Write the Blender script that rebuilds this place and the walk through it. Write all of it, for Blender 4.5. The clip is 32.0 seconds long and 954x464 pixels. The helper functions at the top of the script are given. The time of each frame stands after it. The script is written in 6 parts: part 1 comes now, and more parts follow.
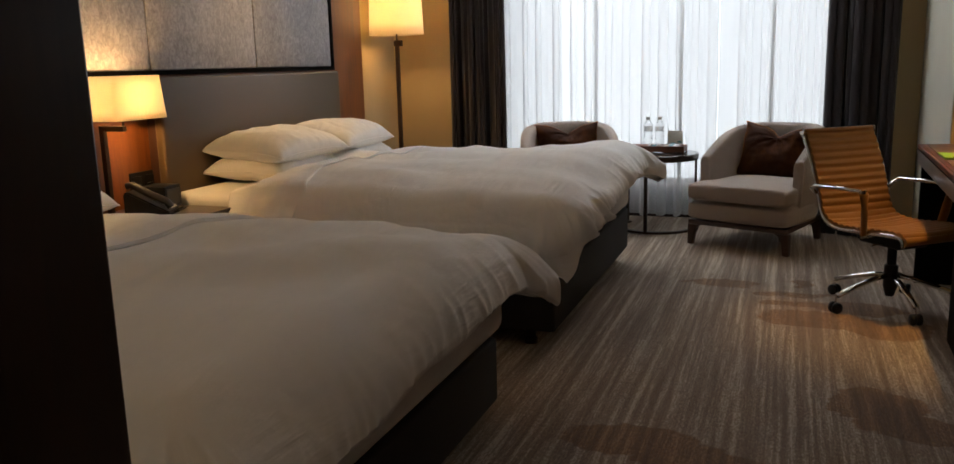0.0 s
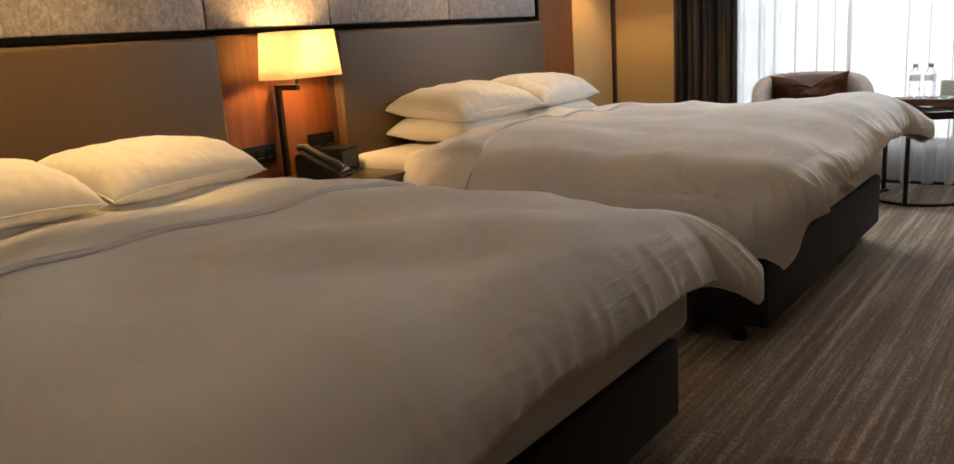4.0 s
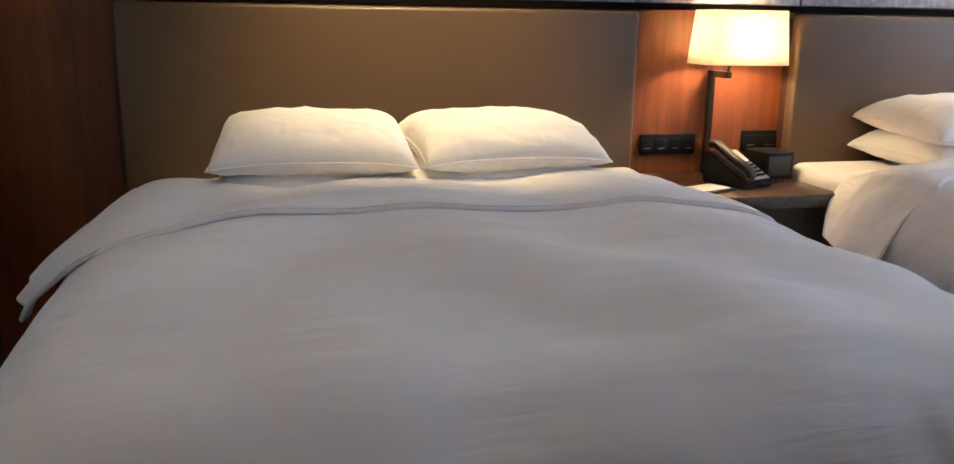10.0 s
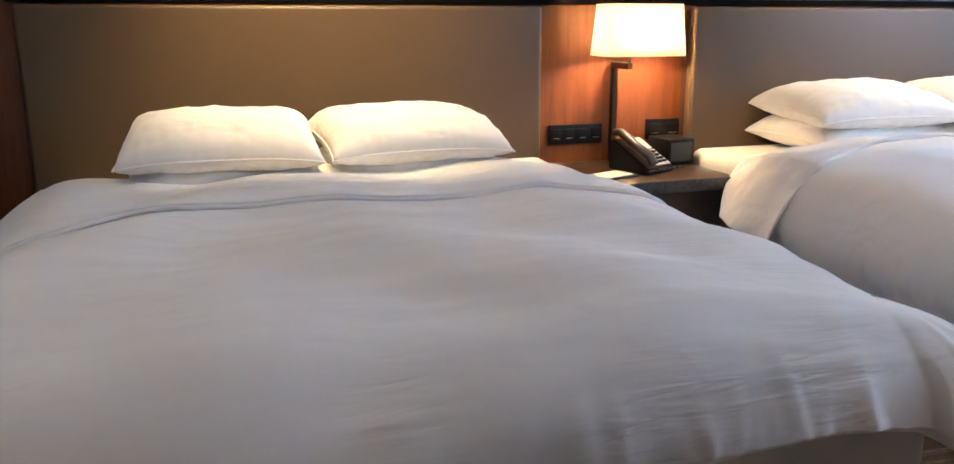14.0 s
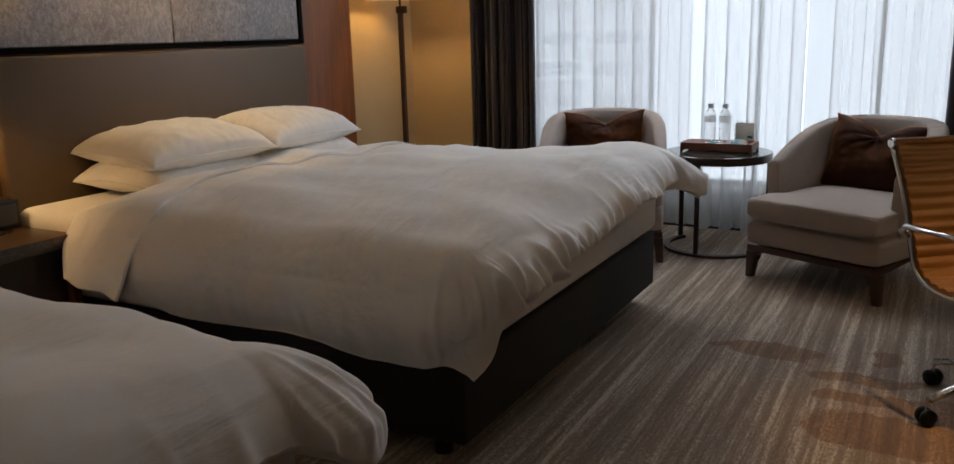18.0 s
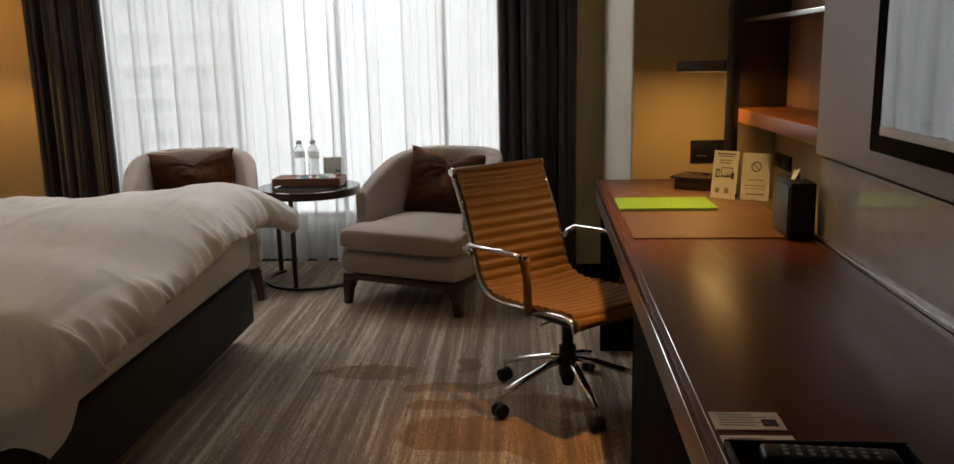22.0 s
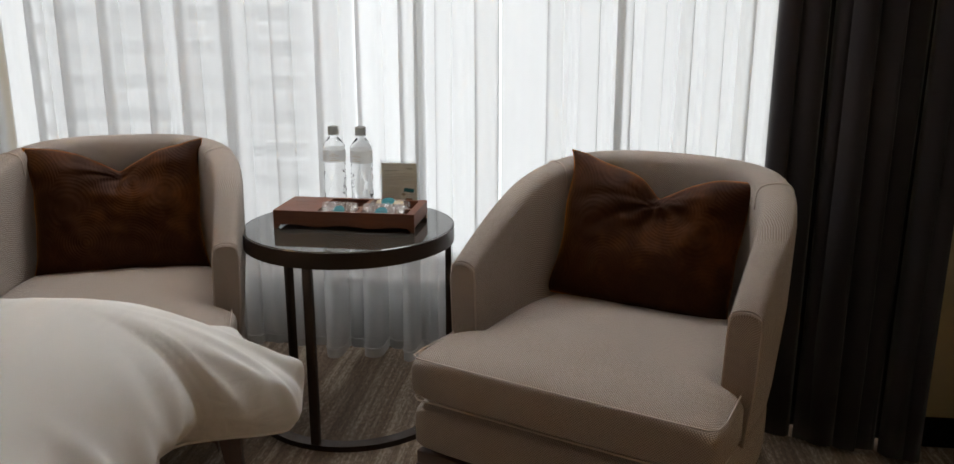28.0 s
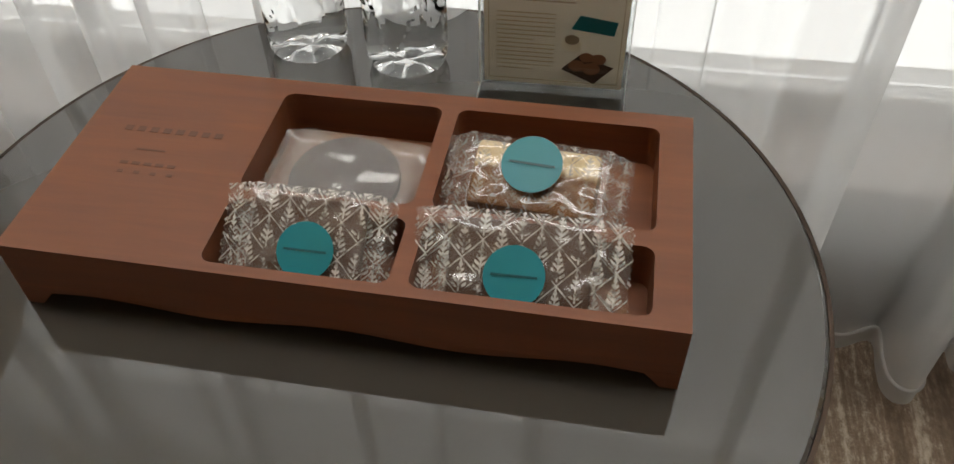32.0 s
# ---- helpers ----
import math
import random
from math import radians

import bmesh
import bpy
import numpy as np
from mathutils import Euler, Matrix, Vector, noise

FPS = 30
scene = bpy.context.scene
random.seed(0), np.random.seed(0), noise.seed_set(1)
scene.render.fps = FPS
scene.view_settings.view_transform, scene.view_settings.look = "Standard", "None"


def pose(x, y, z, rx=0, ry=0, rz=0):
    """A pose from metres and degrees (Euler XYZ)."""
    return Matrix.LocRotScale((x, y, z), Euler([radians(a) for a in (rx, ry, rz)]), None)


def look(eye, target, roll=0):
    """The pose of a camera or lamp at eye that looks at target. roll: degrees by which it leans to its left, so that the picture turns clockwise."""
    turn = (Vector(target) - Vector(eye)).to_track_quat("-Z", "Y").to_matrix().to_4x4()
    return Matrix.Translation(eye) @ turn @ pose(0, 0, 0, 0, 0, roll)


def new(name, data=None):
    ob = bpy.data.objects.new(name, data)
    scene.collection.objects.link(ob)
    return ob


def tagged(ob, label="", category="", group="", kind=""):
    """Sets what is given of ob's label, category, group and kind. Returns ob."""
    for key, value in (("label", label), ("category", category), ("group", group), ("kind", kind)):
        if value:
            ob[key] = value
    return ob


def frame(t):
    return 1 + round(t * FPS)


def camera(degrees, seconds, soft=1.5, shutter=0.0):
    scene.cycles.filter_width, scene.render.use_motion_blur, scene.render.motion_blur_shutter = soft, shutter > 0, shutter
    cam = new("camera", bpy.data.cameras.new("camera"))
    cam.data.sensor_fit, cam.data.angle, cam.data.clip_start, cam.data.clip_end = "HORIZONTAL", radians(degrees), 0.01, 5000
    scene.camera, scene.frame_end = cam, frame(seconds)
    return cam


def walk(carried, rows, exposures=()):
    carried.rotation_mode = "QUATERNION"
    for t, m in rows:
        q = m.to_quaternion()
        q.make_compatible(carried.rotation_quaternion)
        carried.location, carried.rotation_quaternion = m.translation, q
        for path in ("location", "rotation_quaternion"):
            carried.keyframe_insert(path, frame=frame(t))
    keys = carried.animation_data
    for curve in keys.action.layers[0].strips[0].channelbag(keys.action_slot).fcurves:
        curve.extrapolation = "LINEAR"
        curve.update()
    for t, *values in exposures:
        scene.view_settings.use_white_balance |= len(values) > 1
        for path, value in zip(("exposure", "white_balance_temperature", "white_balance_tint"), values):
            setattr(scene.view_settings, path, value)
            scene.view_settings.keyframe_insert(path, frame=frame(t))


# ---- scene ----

cam = camera(58.5, 32.0)
# seconds, eye, yaw to the left of +y, pitch, roll
PATH = [
    (0, 0.203, 0.861, 1.235, 20.09, -11.15, -1.54),
    (0.5, 0.188, 0.944, 1.222, 23.20, -11.10, -2.53),
    (1, 0.245, 1.084, 1.190, 29.71, -10.85, -2.63),
    (1.5, 0.304, 1.154, 1.190, 32.14, -11.23, -2.41),
    (2, 0.314, 1.148, 1.199, 31.99, -11.41, -2.76),
    (2.5, 0.325, 1.190, 1.185, 32.15, -11.53, -3.17),
    (4.5, 0.164, 1.548, 1.164, 42.80, -14.49, -4.33),
    (5, 0.214, 1.655, 1.168, 53.54, -14.73, -3.37),
    (5.5, 0.216, 1.658, 1.165, 56.03, -15.09, -2.16),
    (6, 0.202, 1.670, 1.148, 56.10, -15.02, -1.73),
    (6.5, 0.203, 1.653, 1.156, 59.14, -15.30, -1.34),
    (7, 0.210, 1.633, 1.151, 60.51, -15.24, -0.94),
    (7.5, 0.208, 1.631, 1.149, 60.78, -15.43, -1.15),
    (8, 0.236, 1.663, 1.155, 61.49, -15.67, -2.30),
    (8.5, 0.304, 1.757, 1.129, 57.05, -15.77, -3.45),
    (9, 0.245, 1.873, 1.103, 53.86, -15.70, -2.51),
    (9.5, 0.162, 2.051, 1.148, 59.38, -14.55, 0.52),
    (10, 0.289, 2.254, 1.169, 75.70, -13.87, 0.93),
    (10.5, 0.361, 2.347, 1.172, 84.13, -14.08, 1.37),
    (11, 0.366, 2.321, 1.169, 84.06, -14.32, 1.30),
    (11.5, 0.342, 2.317, 1.152, 84.42, -14.06, 0.99),
    (12, 0.341, 2.295, 1.139, 84.57, -14.00, 1.30),
    (12.5, 0.348, 2.295, 1.137, 84.86, -14.04, 1.16),
    (13, 0.347, 2.284, 1.146, 84.66, -14.23, 0.49),
    (13.5, 0.363, 2.301, 1.172, 81.54, -14.61, 0.07),
    (14, 0.406, 2.322, 1.171, 71.61, -14.08, 0.02),
    (14.5, 0.395, 2.342, 1.178, 61.53, -12.84, -0.11),
    (15, 0.388, 2.347, 1.185, 53.51, -12.61, -0.11),
    (15.5, 0.363, 2.342, 1.163, 47.42, -12.43, -0.59),
    (17.5, 0.412, 2.336, 1.229, 29.41, -12.73, 0.12),
    (18, 0.437, 2.330, 1.258, 29.00, -13.21, -1.63),
    (18.5, 0.440, 2.344, 1.253, 27.66, -12.41, -1.82),
    (19, 0.434, 2.343, 1.251, 24.81, -12.50, -1.39),
    (19.5, 0.438, 2.332, 1.255, 22.66, -12.61, -1.34),
    (20, 0.454, 2.332, 1.262, 16.92, -12.91, -0.72),
    (20.5, 0.496, 2.318, 1.263, 11.97, -12.67, -0.68),
    (21, 0.511, 2.287, 1.281, 8.18, -11.69, -0.93),
    (21.5, 0.530, 2.303, 1.281, 4.93, -11.44, -1.02),
    (22, 0.533, 2.313, 1.284, 2.80, -11.67, -1.30),
    (22.5, 0.528, 2.336, 1.280, 2.28, -11.79, -1.24),
    (23, 0.533, 2.399, 1.275, 2.64, -11.84, -1.01),
    (23.5, 0.506, 2.550, 1.266, 3.06, -12.16, -0.13),
    (24, 0.351, 2.806, 1.283, 3.55, -12.66, -0.98),
    (24.5, 0.339, 3.081, 1.275, 5.53, -12.95, -1.57),
    (25, 0.351, 3.308, 1.288, 5.84, -13.25, -1.64),
    (25.5, 0.236, 3.596, 1.285, 6.01, -13.70, -2.02),
    (27.5, -0.014, 4.621, 1.150, 6.05, -14.33, 0.08),
    (28, -0.050, 4.927, 1.159, 6.82, -14.85, 0.02),
    (28.5, -0.119, 5.199, 1.137, 7.73, -15.85, -0.00),
    (29, -0.289, 5.483, 1.162, 7.28, -17.35, -0.71),
    (29.5, -0.293, 5.762, 1.168, 8.84, -18.96, -0.97),
    (30, -0.311, 6.007, 1.142, 7.26, -19.27, -0.06),
    (30.5, -0.403, 6.250, 1.110, 7.41, -24.40, -0.61),
    (31, -0.493, 6.486, 1.073, 7.67, -30.23, -0.81),
    (31.5, -0.510, 6.735, 1.028, 8.63, -38.57, -0.75),
    (32, -0.550, 6.855, 0.972, 9.83, -46.43, -1.44),
]


def aim(x, y, z, yaw, pitch, roll):
    a, b = radians(yaw), radians(pitch)
    way = Vector((-math.sin(a) * math.cos(b), math.cos(a) * math.cos(b), math.sin(b)))
    return look((x, y, z), Vector((x, y, z)) + 2 * way, roll)


EXPOSURES = [(0, 0.25, 6300, 10), (1, 0.4, 6500, 10), (2.5, 0.5, 6600, 10), (4.5, 1.0, 6150, 10), (5.5, 1.62, 5200, 10), (7, 1.77, 4600, 10), (9.2, 1.85, 4650, 10), (10.0, 1.35, 4700, 10), (11, 1.8, 4650, 10), (13, 1.85, 4600, 10), (14.5, 1.68, 4750, 10),
             (15.5, 1.35, 4850, 10), (17.5, 0.15, 5700, 10), (20, 0.2, 6550, 10), (22, 0.32, 6700, 10), (24, 0.28, 6850, 10), (25, 0.2, 6500, 10), (27.5, 0.2, 6600, 10), (29, 0.1, 6750, 10), (30.2, -0.28, 6800, 10), (31, 0.05, 6950, 10), (32, 0.35, 7100, 10)]
walk(cam, [(t, aim(*row)) for t, *row in PATH], EXPOSURES)

# ---- world and light ----
world = bpy.data.worlds.new("overcast")
scene.world = world
world.use_nodes = True
wn, wl = world.node_tree.nodes, world.node_tree.links
sky = wn.new("ShaderNodeTexSky")
sky.sky_type, sky.sun_disc, sky.sun_elevation, sky.sun_rotation = "NISHITA", False, radians(40), radians(20)
sky.air_density, sky.dust_density = 1.0, 4.0
grey = wn.new("ShaderNodeHueSaturation")
grey.inputs["Saturation"].default_value = 0.12
wl.new(sky.outputs[0], grey.inputs["Color"])
wl.new(grey.outputs[0], wn["Background"].inputs["Color"])
wn["Background"].inputs["Strength"].default_value = 0.15


def lamp(name, kind, power, colour, m, **more):
    data = bpy.data.lights.new(name, kind)
    data.energy, data.color = power, colour
    for key, value in more.items():
        if key == "radius":
            data.shadow_soft_size = value
        elif key == "size":
            data.size = value
        elif key == "size_y":
            data.shape, data.size_y = "RECTANGLE", value
        elif key == "angle":
            data.angle = value
        elif key == "spot":
            data.spot_size, data.spot_blend = value, 1.0
    ob = new(name, data)
    ob.matrix_world = m
    return ob


# added area lamp on the room side of the voile, boosts the skylight
lamp("sky_fill_lamp", "AREA", 24.0, (0.94, 0.97, 1.0), look((-0.75, 7.4, 2.24), (-0.75, 6.2, 0.3)), size=2.5, size_y=0.6)
WARM = (1.0, 0.59, 0.22)
lamp("sun", "SUN", 0.85, (1.0, 0.97, 0.93), look((0, 20, 20), (0, 7, 1)), angle=radians(25))
lamp("bulb_bedside", "POINT", 7.5, WARM, pose(-2.62, 3.99, 1.13), radius=0.04)
lamp("bulb_floor_lamp", "POINT", 10.5, WARM, pose(-2.65, 6.98, 1.64), radius=0.05)
lamp("bulb_desk_lamp", "AREA", 1.8, (1.0, 0.57, 0.19), look((1.235, 5.575, 1.2), (1.235, 5.6, 0.7)), size=0.16, size_y=0.03)
# strong ones inferred from pools over beds and desk; weak four added as fill
DOWN_AND_FILL_LIGHTS = ((-1.95, 2.78, 95.0), (-2.3, 5.1, 42.0), (-1.35, 2.1, 6.0), (0.35, 1.1, 10.0), (-1.35, 4.7, 5.0), (0.1, 4.2, 4.0), (0.93, 5.06, 135.0))
for x, y, power in DOWN_AND_FILL_LIGHTS:
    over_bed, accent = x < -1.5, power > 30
    lamp("down_and_fill_bulb", "SPOT", power, (1.0, 0.6, 0.2) if accent else (1.0, 0.66, 0.36), look((x, y, 2.57), (-2.6 if over_bed else x, y + 0.001, 0.95 if over_bed else 0)), radius=0.03 if accent else 0.06, spot=radians(60 if over_bed else 48 if accent else 120))


# ---- materials ----
class Nodes:
    """A principled material with short calls for its nodes."""

    def __init__(self, name, colour=(0.5, 0.5, 0.5), rough=0.6, metal=0.0, **more):
        self.mat = bpy.data.materials.new(name)
        self.mat.use_nodes = True
        self.tree = self.mat.node_tree
        self.bsdf = self.tree.nodes["Principled BSDF"]
        self.set("Base Color", (*colour, 1)), self.set("Roughness", rough), self.set("Metallic", metal)
        for key, value in more.items():
            self.set(key.replace("_", " "), value)

    def set(self, key, value):
        if isinstance(value, bpy.types.NodeSocket):
            self.tree.links.new(value, self.bsdf.inputs[key])
        else:
            self.bsdf.inputs[key].default_value = value
        return self

    def node(self, kind, out=0, ins=None, **props):
        n = self.tree.nodes.new("ShaderNode" + kind)
        for key, value in props.items():
            if key == "operation":
                n.operation = value
            elif key == "data_type":
                n.data_type = value
            elif key == "blend_type":
                n.blend_type = value
            elif key == "feature":
                n.feature = value
            elif key == "wave_type":
                n.wave_type = value
            elif key == "bands_direction":
                n.bands_direction = value
            elif key == "invert":
                n.invert = value
        for key, value in (ins or {}).items():
            if isinstance(value, bpy.types.NodeSocket):
                self.tree.links.new(value, n.inputs[key])
            else:
                n.inputs[key].default_value = value
        return n.outputs[out]

    def coords(self, scale=(1, 1, 1), generated=False):
        geo = self.node("NewGeometry") if not generated else self.node("TexCoord", 3)
        return self.node("Mapping", ins={"Vector": geo, "Scale": scale})

    def noise(self, scale, detail=4, rough=0.6, stretch=(1, 1, 1), local=False, distortion=0.0):
        return self.node("TexNoise", ins={"Vector": self.coords(stretch, local), "Scale": scale, "Detail": detail, "Roughness": rough, "Distortion": distortion})

    def ramp(self, fac, stops):
        n = self.tree.nodes.new("ShaderNodeValToRGB")
        self.tree.links.new(fac, n.inputs[0])
        while len(n.color_ramp.elements) < len(stops):
            n.color_ramp.elements.new(0.5)
        for e, (at, c) in zip(n.color_ramp.elements, stops):
            e.position, e.color = at, (*c, 1) if len(c) == 3 else c
        return n.outputs[0]

    def grey(self, fac, a, b, lo=0.0, hi=1.0):
        return self.node("MapRange", ins={"Value": fac, "From Min": a, "From Max": b, "To Min": lo, "To Max": hi})

    def mix(self, fac, a, b, blend="MIX"):
        n = self.tree.nodes.new("ShaderNodeMix")
        n.data_type, n.blend_type = "RGBA", blend
        for s, v in ((n.inputs[0], fac), (n.inputs[6], a), (n.inputs[7], b)):
            if isinstance(v, bpy.types.NodeSocket):
                self.tree.links.new(v, s)
            else:
                s.default_value = v if isinstance(v, float) else (*v, 1)
        return n.outputs[2]

    def math(self, op, a, b=0.0):
        n = self.tree.nodes.new("ShaderNodeMath")
        n.operation = op
        for s, v in ((n.inputs[0], a), (n.inputs[1], b)):
            if isinstance(v, bpy.types.NodeSocket):
                self.tree.links.new(v, s)
            else:
                s.default_value = v
        return n.outputs[0]

    def bump(self, height, strength=0.3, distance=0.01):
        return self.set("Normal", self.node("Bump", ins={"Height": height, "Strength": strength, "Distance": distance}))


def wood(name, dark, light, rough=0.35, along="z", scale=1.0, gloss=0.3, streak=1.0, ior=1.5):
    m = Nodes(name, light, rough, IOR=ior)
    stretch = {"x": (0.08, 1, 1), "y": (1, 0.08, 1), "z": (1, 1, 0.08)}[along]
    grain = m.noise(38 * scale, 6, 0.65, stretch, distortion=0.6)
    broad = m.noise(5 * scale, 3, 0.5, stretch)
    fac = m.math("ADD", m.math("MULTIPLY", grain, 0.6), m.math("MULTIPLY", broad, 0.4))
    m.set("Base Color", m.ramp(fac, [(0.32, dark), (0.55, light), (0.72, [c * 1.25 for c in light])]))
    m.set("Roughness", m.grey(grain, 0.3, 0.7, rough - 0.06 * streak, rough + 0.1 * streak)).set("Coat Weight", gloss).set("Coat Roughness", 0.25)
    return m.bump(grain, 0.06 * streak, 0.002).mat


def fabric(name, colour, rough=0.9, weave=900.0, strength=0.25, variation=0.12, sheen=0.2):
    m = Nodes(name, colour, rough)
    fine, broad = m.noise(weave, 2, 0.5), m.noise(3.0, 4, 0.6)
    fac = m.math("ADD", m.math("MULTIPLY", fine, 0.5), m.math("MULTIPLY", broad, 0.5))
    lo, hi = [c * (1 - variation) for c in colour], [min(1, c * (1 + variation)) for c in colour]
    m.set("Base Color", m.ramp(fac, [(0.3, lo), (0.7, hi)])).set("Sheen Weight", sheen)
    return m.bump(fine, strength, 0.002).mat


def pressed_cotton(name, colour):
    """Pressed white cotton: fine weave over broad soft unevenness."""
    m = Nodes(name, colour, 0.85)
    weave, broad, soft = m.noise(1500, 2, 0.5), m.noise(3.0, 4, 0.6), m.noise(9.0, 2, 0.45, (1, 0.35, 1))
    ripple = m.math("MULTIPLY", m.noise(30, 3, 0.5, (1, 0.13, 1), distortion=0.3), m.grey(m.noise(3.6, 2, 0.5), 0.42, 0.62))
    m.set("Base Color", m.ramp(broad, [(0.3, [c * 0.97 for c in colour]), (0.7, [min(1, c * 1.03) for c in colour])])).set("Sheen Weight", 0.1)
    height = m.math("ADD", soft, m.math("MULTIPLY", ripple, 0.5))
    return m.bump(m.math("ADD", height, m.math("MULTIPLY", weave, 0.02)), 0.68, 0.02).mat


def plaster(name, colour, rough=0.75):
    m = Nodes(name, colour, rough)
    fine, broad = m.noise(220, 3, 0.6), m.noise(1.6, 4, 0.6)
    m.set("Base Color", m.ramp(broad, [(0.3, [c * 0.94 for c in colour]), (0.7, [min(1, c * 1.04) for c in colour])]))
    return m.bump(fine, 0.12, 0.002).mat


def marble(name, dark, light, rough):
    m = Nodes(name, light, rough)
    speck, vein = m.noise(60, 6, 0.75, distortion=1.2), m.noise(9, 6, 0.7, distortion=2.5)
    fac = m.math("ADD", m.math("MULTIPLY", speck, 0.55), m.math("MULTIPLY", vein, 0.45))
    return m.set("Base Color", m.ramp(fac, [(0.36, dark), (0.56, light), (0.68, [c * 1.5 for c in light])])).mat


def plain(name, colour, rough=0.5, metal=0.0, **more):
    m = Nodes(name, colour, rough, metal, **more)
    broad = m.noise(14, 4, 0.6)
    m.set("Roughness", m.grey(broad, 0.3, 0.7, max(0.02, rough - 0.05), rough + 0.07))
    m.set("Base Color", m.ramp(broad, [(0.3, [c * 0.93 for c in colour]), (0.7, [min(1, c * 1.05) for c in colour])]))
    return m.mat


def ribbed_velvet():
    """Rust velvet pressed into fine ribs that ring several centres."""
    m = Nodes("rust_velvet", (0.075, 0.023, 0.007), 0.6)
    at = m.coords((1, 0.0, 1), True)
    warp = m.node("TexNoise", 1, {"Vector": at, "Scale": 5.0, "Detail": 2.0})
    warp = m.node("VectorMath", ins={0: warp, 1: (0.03, 0.0, 0.03)}, operation="MULTIPLY")
    at = m.node("VectorMath", ins={0: at, 1: warp}, operation="ADD")
    d = m.node("TexVoronoi", ins={"Vector": at, "Scale": 7.0, "Randomness": 0.8})
    rib = m.math("ADD", m.math("MULTIPLY", m.math("SINE", m.math("MULTIPLY", d, 118.0)), 0.5), 0.5)
    broad = m.noise(7, 4, 0.65, local=True)
    fac = m.math("ADD", m.math("MULTIPLY", rib, 0.03), m.math("MULTIPLY", broad, 0.97))
    m.set("Base Color", m.ramp(fac, [(0.25, (0.02, 0.005, 0.001)), (0.5, (0.04, 0.011, 0.002)), (0.75, (0.1, 0.03, 0.005))]))
    m.set("Sheen Weight", 1.0).set("Sheen Tint", (1.0, 0.36, 0.05, 1)).set("Sheen Roughness", 0.28).set("Specular IOR Level", 0.12)
    return m.bump(rib, 0.14, 0.003).mat


def ribbed_cloth():
    """Grey-beige upholstery with a regular bead weave that follows the run of the cloth."""
    m = Nodes("grey_beige_weave", (0.5, 0.44, 0.39), 0.92)
    run = m.node("Mapping", ins={"Vector": m.node("TexCoord", 2), "Rotation": (0, 0, radians(45)), "Scale": (250, 250, 1)})
    bead = m.node("TexVoronoi", ins={"Vector": run, "Scale": 1.0, "Randomness": 0.06})
    broad = m.noise(4, 4, 0.6, local=True)
    fac = m.math("ADD", m.math("MULTIPLY", m.grey(bead, 0.15, 0.65, 1.0, 0.0), 0.7), m.math("MULTIPLY", broad, 0.3))
    m.set("Base Color", m.ramp(fac, [(0.15, (0.19, 0.148, 0.12)), (0.5, (0.43, 0.355, 0.3)), (0.9, (0.57, 0.485, 0.42))])).set("Sheen Weight", 0.25)
    return m.bump(m.grey(bead, 0.1, 0.65, 1.0, 0.0), 0.6, 0.003).mat


WOOD_PANEL = wood("cherry_panel", (0.135, 0.036, 0.006), (0.24, 0.072, 0.011), 0.4)
# cherry_panel grain at roughly a third of its brightness
WOOD_NICHE = wood("niche_panel_darker", (0.04, 0.011, 0.004), (0.075, 0.022, 0.007), 0.4)
WOOD_DARK = wood("dark_walnut", (0.012, 0.006, 0.004), (0.028, 0.014, 0.009), 0.4)
WOOD_DESK = wood("desk_walnut", (0.06, 0.012, 0.0022), (0.11, 0.023, 0.004), 0.33, "y", 0.8, 0.0, 0.6, 1.42)
WOOD_TRAY = wood("tray_wood", (0.135, 0.041, 0.0155), (0.185, 0.06, 0.0225), 0.5, "x", 2.4, 0.0, 0.7)
WOOD_LEG = wood("leg_wood", (0.03, 0.011, 0.006), (0.055, 0.022, 0.012), 0.4)
BEIGE = plaster("beige_wall", (0.52, 0.4, 0.22))
GREY_WALL = plaster("pale_grey_wall", (0.68, 0.7, 0.66))
WHITE_PAINT = plaster("white_paint", (0.75, 0.74, 0.7))
TAUPE = plain("taupe_lacquer", (0.34, 0.29, 0.26), 0.35)
BLACK = plain("black_plastic", (0.01, 0.01, 0.011), 0.4, 0.0, IOR=1.33)
BLACK_BOARD = plain("black_board", (0.008, 0.007, 0.006), 0.6, 0.0, IOR=1.06)
EDGE_METAL = Nodes("satin_edge_metal", (0.28, 0.22, 0.18), 0.28, 0.6).mat
STEEL = Nodes("brushed_steel", (0.5, 0.48, 0.46), 0.22, 1.0).mat
CHROME = plain("chrome", (0.75, 0.75, 0.75), 0.08, 1.0)
BRONZE = plain("bronze_metal", (0.05, 0.032, 0.022), 0.38, 0.7)
BED_BASE = fabric("charcoal_vinyl", (0.014, 0.012, 0.011), 0.75, 500, 0.2, 0.2, 0.0)
LINEN = pressed_cotton("white_linen", (0.84, 0.82, 0.79))
SHEET = fabric("white_sheet", (0.74, 0.71, 0.67), 0.85, 1500, 0.12, 0.04, 0.1)
HEADBOARD = fabric("taupe_leather", (0.105, 0.066, 0.03), 0.42, 700, 0.15, 0.08, 0.0)
UPHOLSTERY = ribbed_cloth()
CURTAIN = fabric("plum_grey_velvet", (0.021, 0.015, 0.018), 0.85, 800, 0.2, 0.2, 0.25)
CUSHION = ribbed_velvet()
TAN = plain("tan_leather", (0.23, 0.1, 0.024), 0.45)


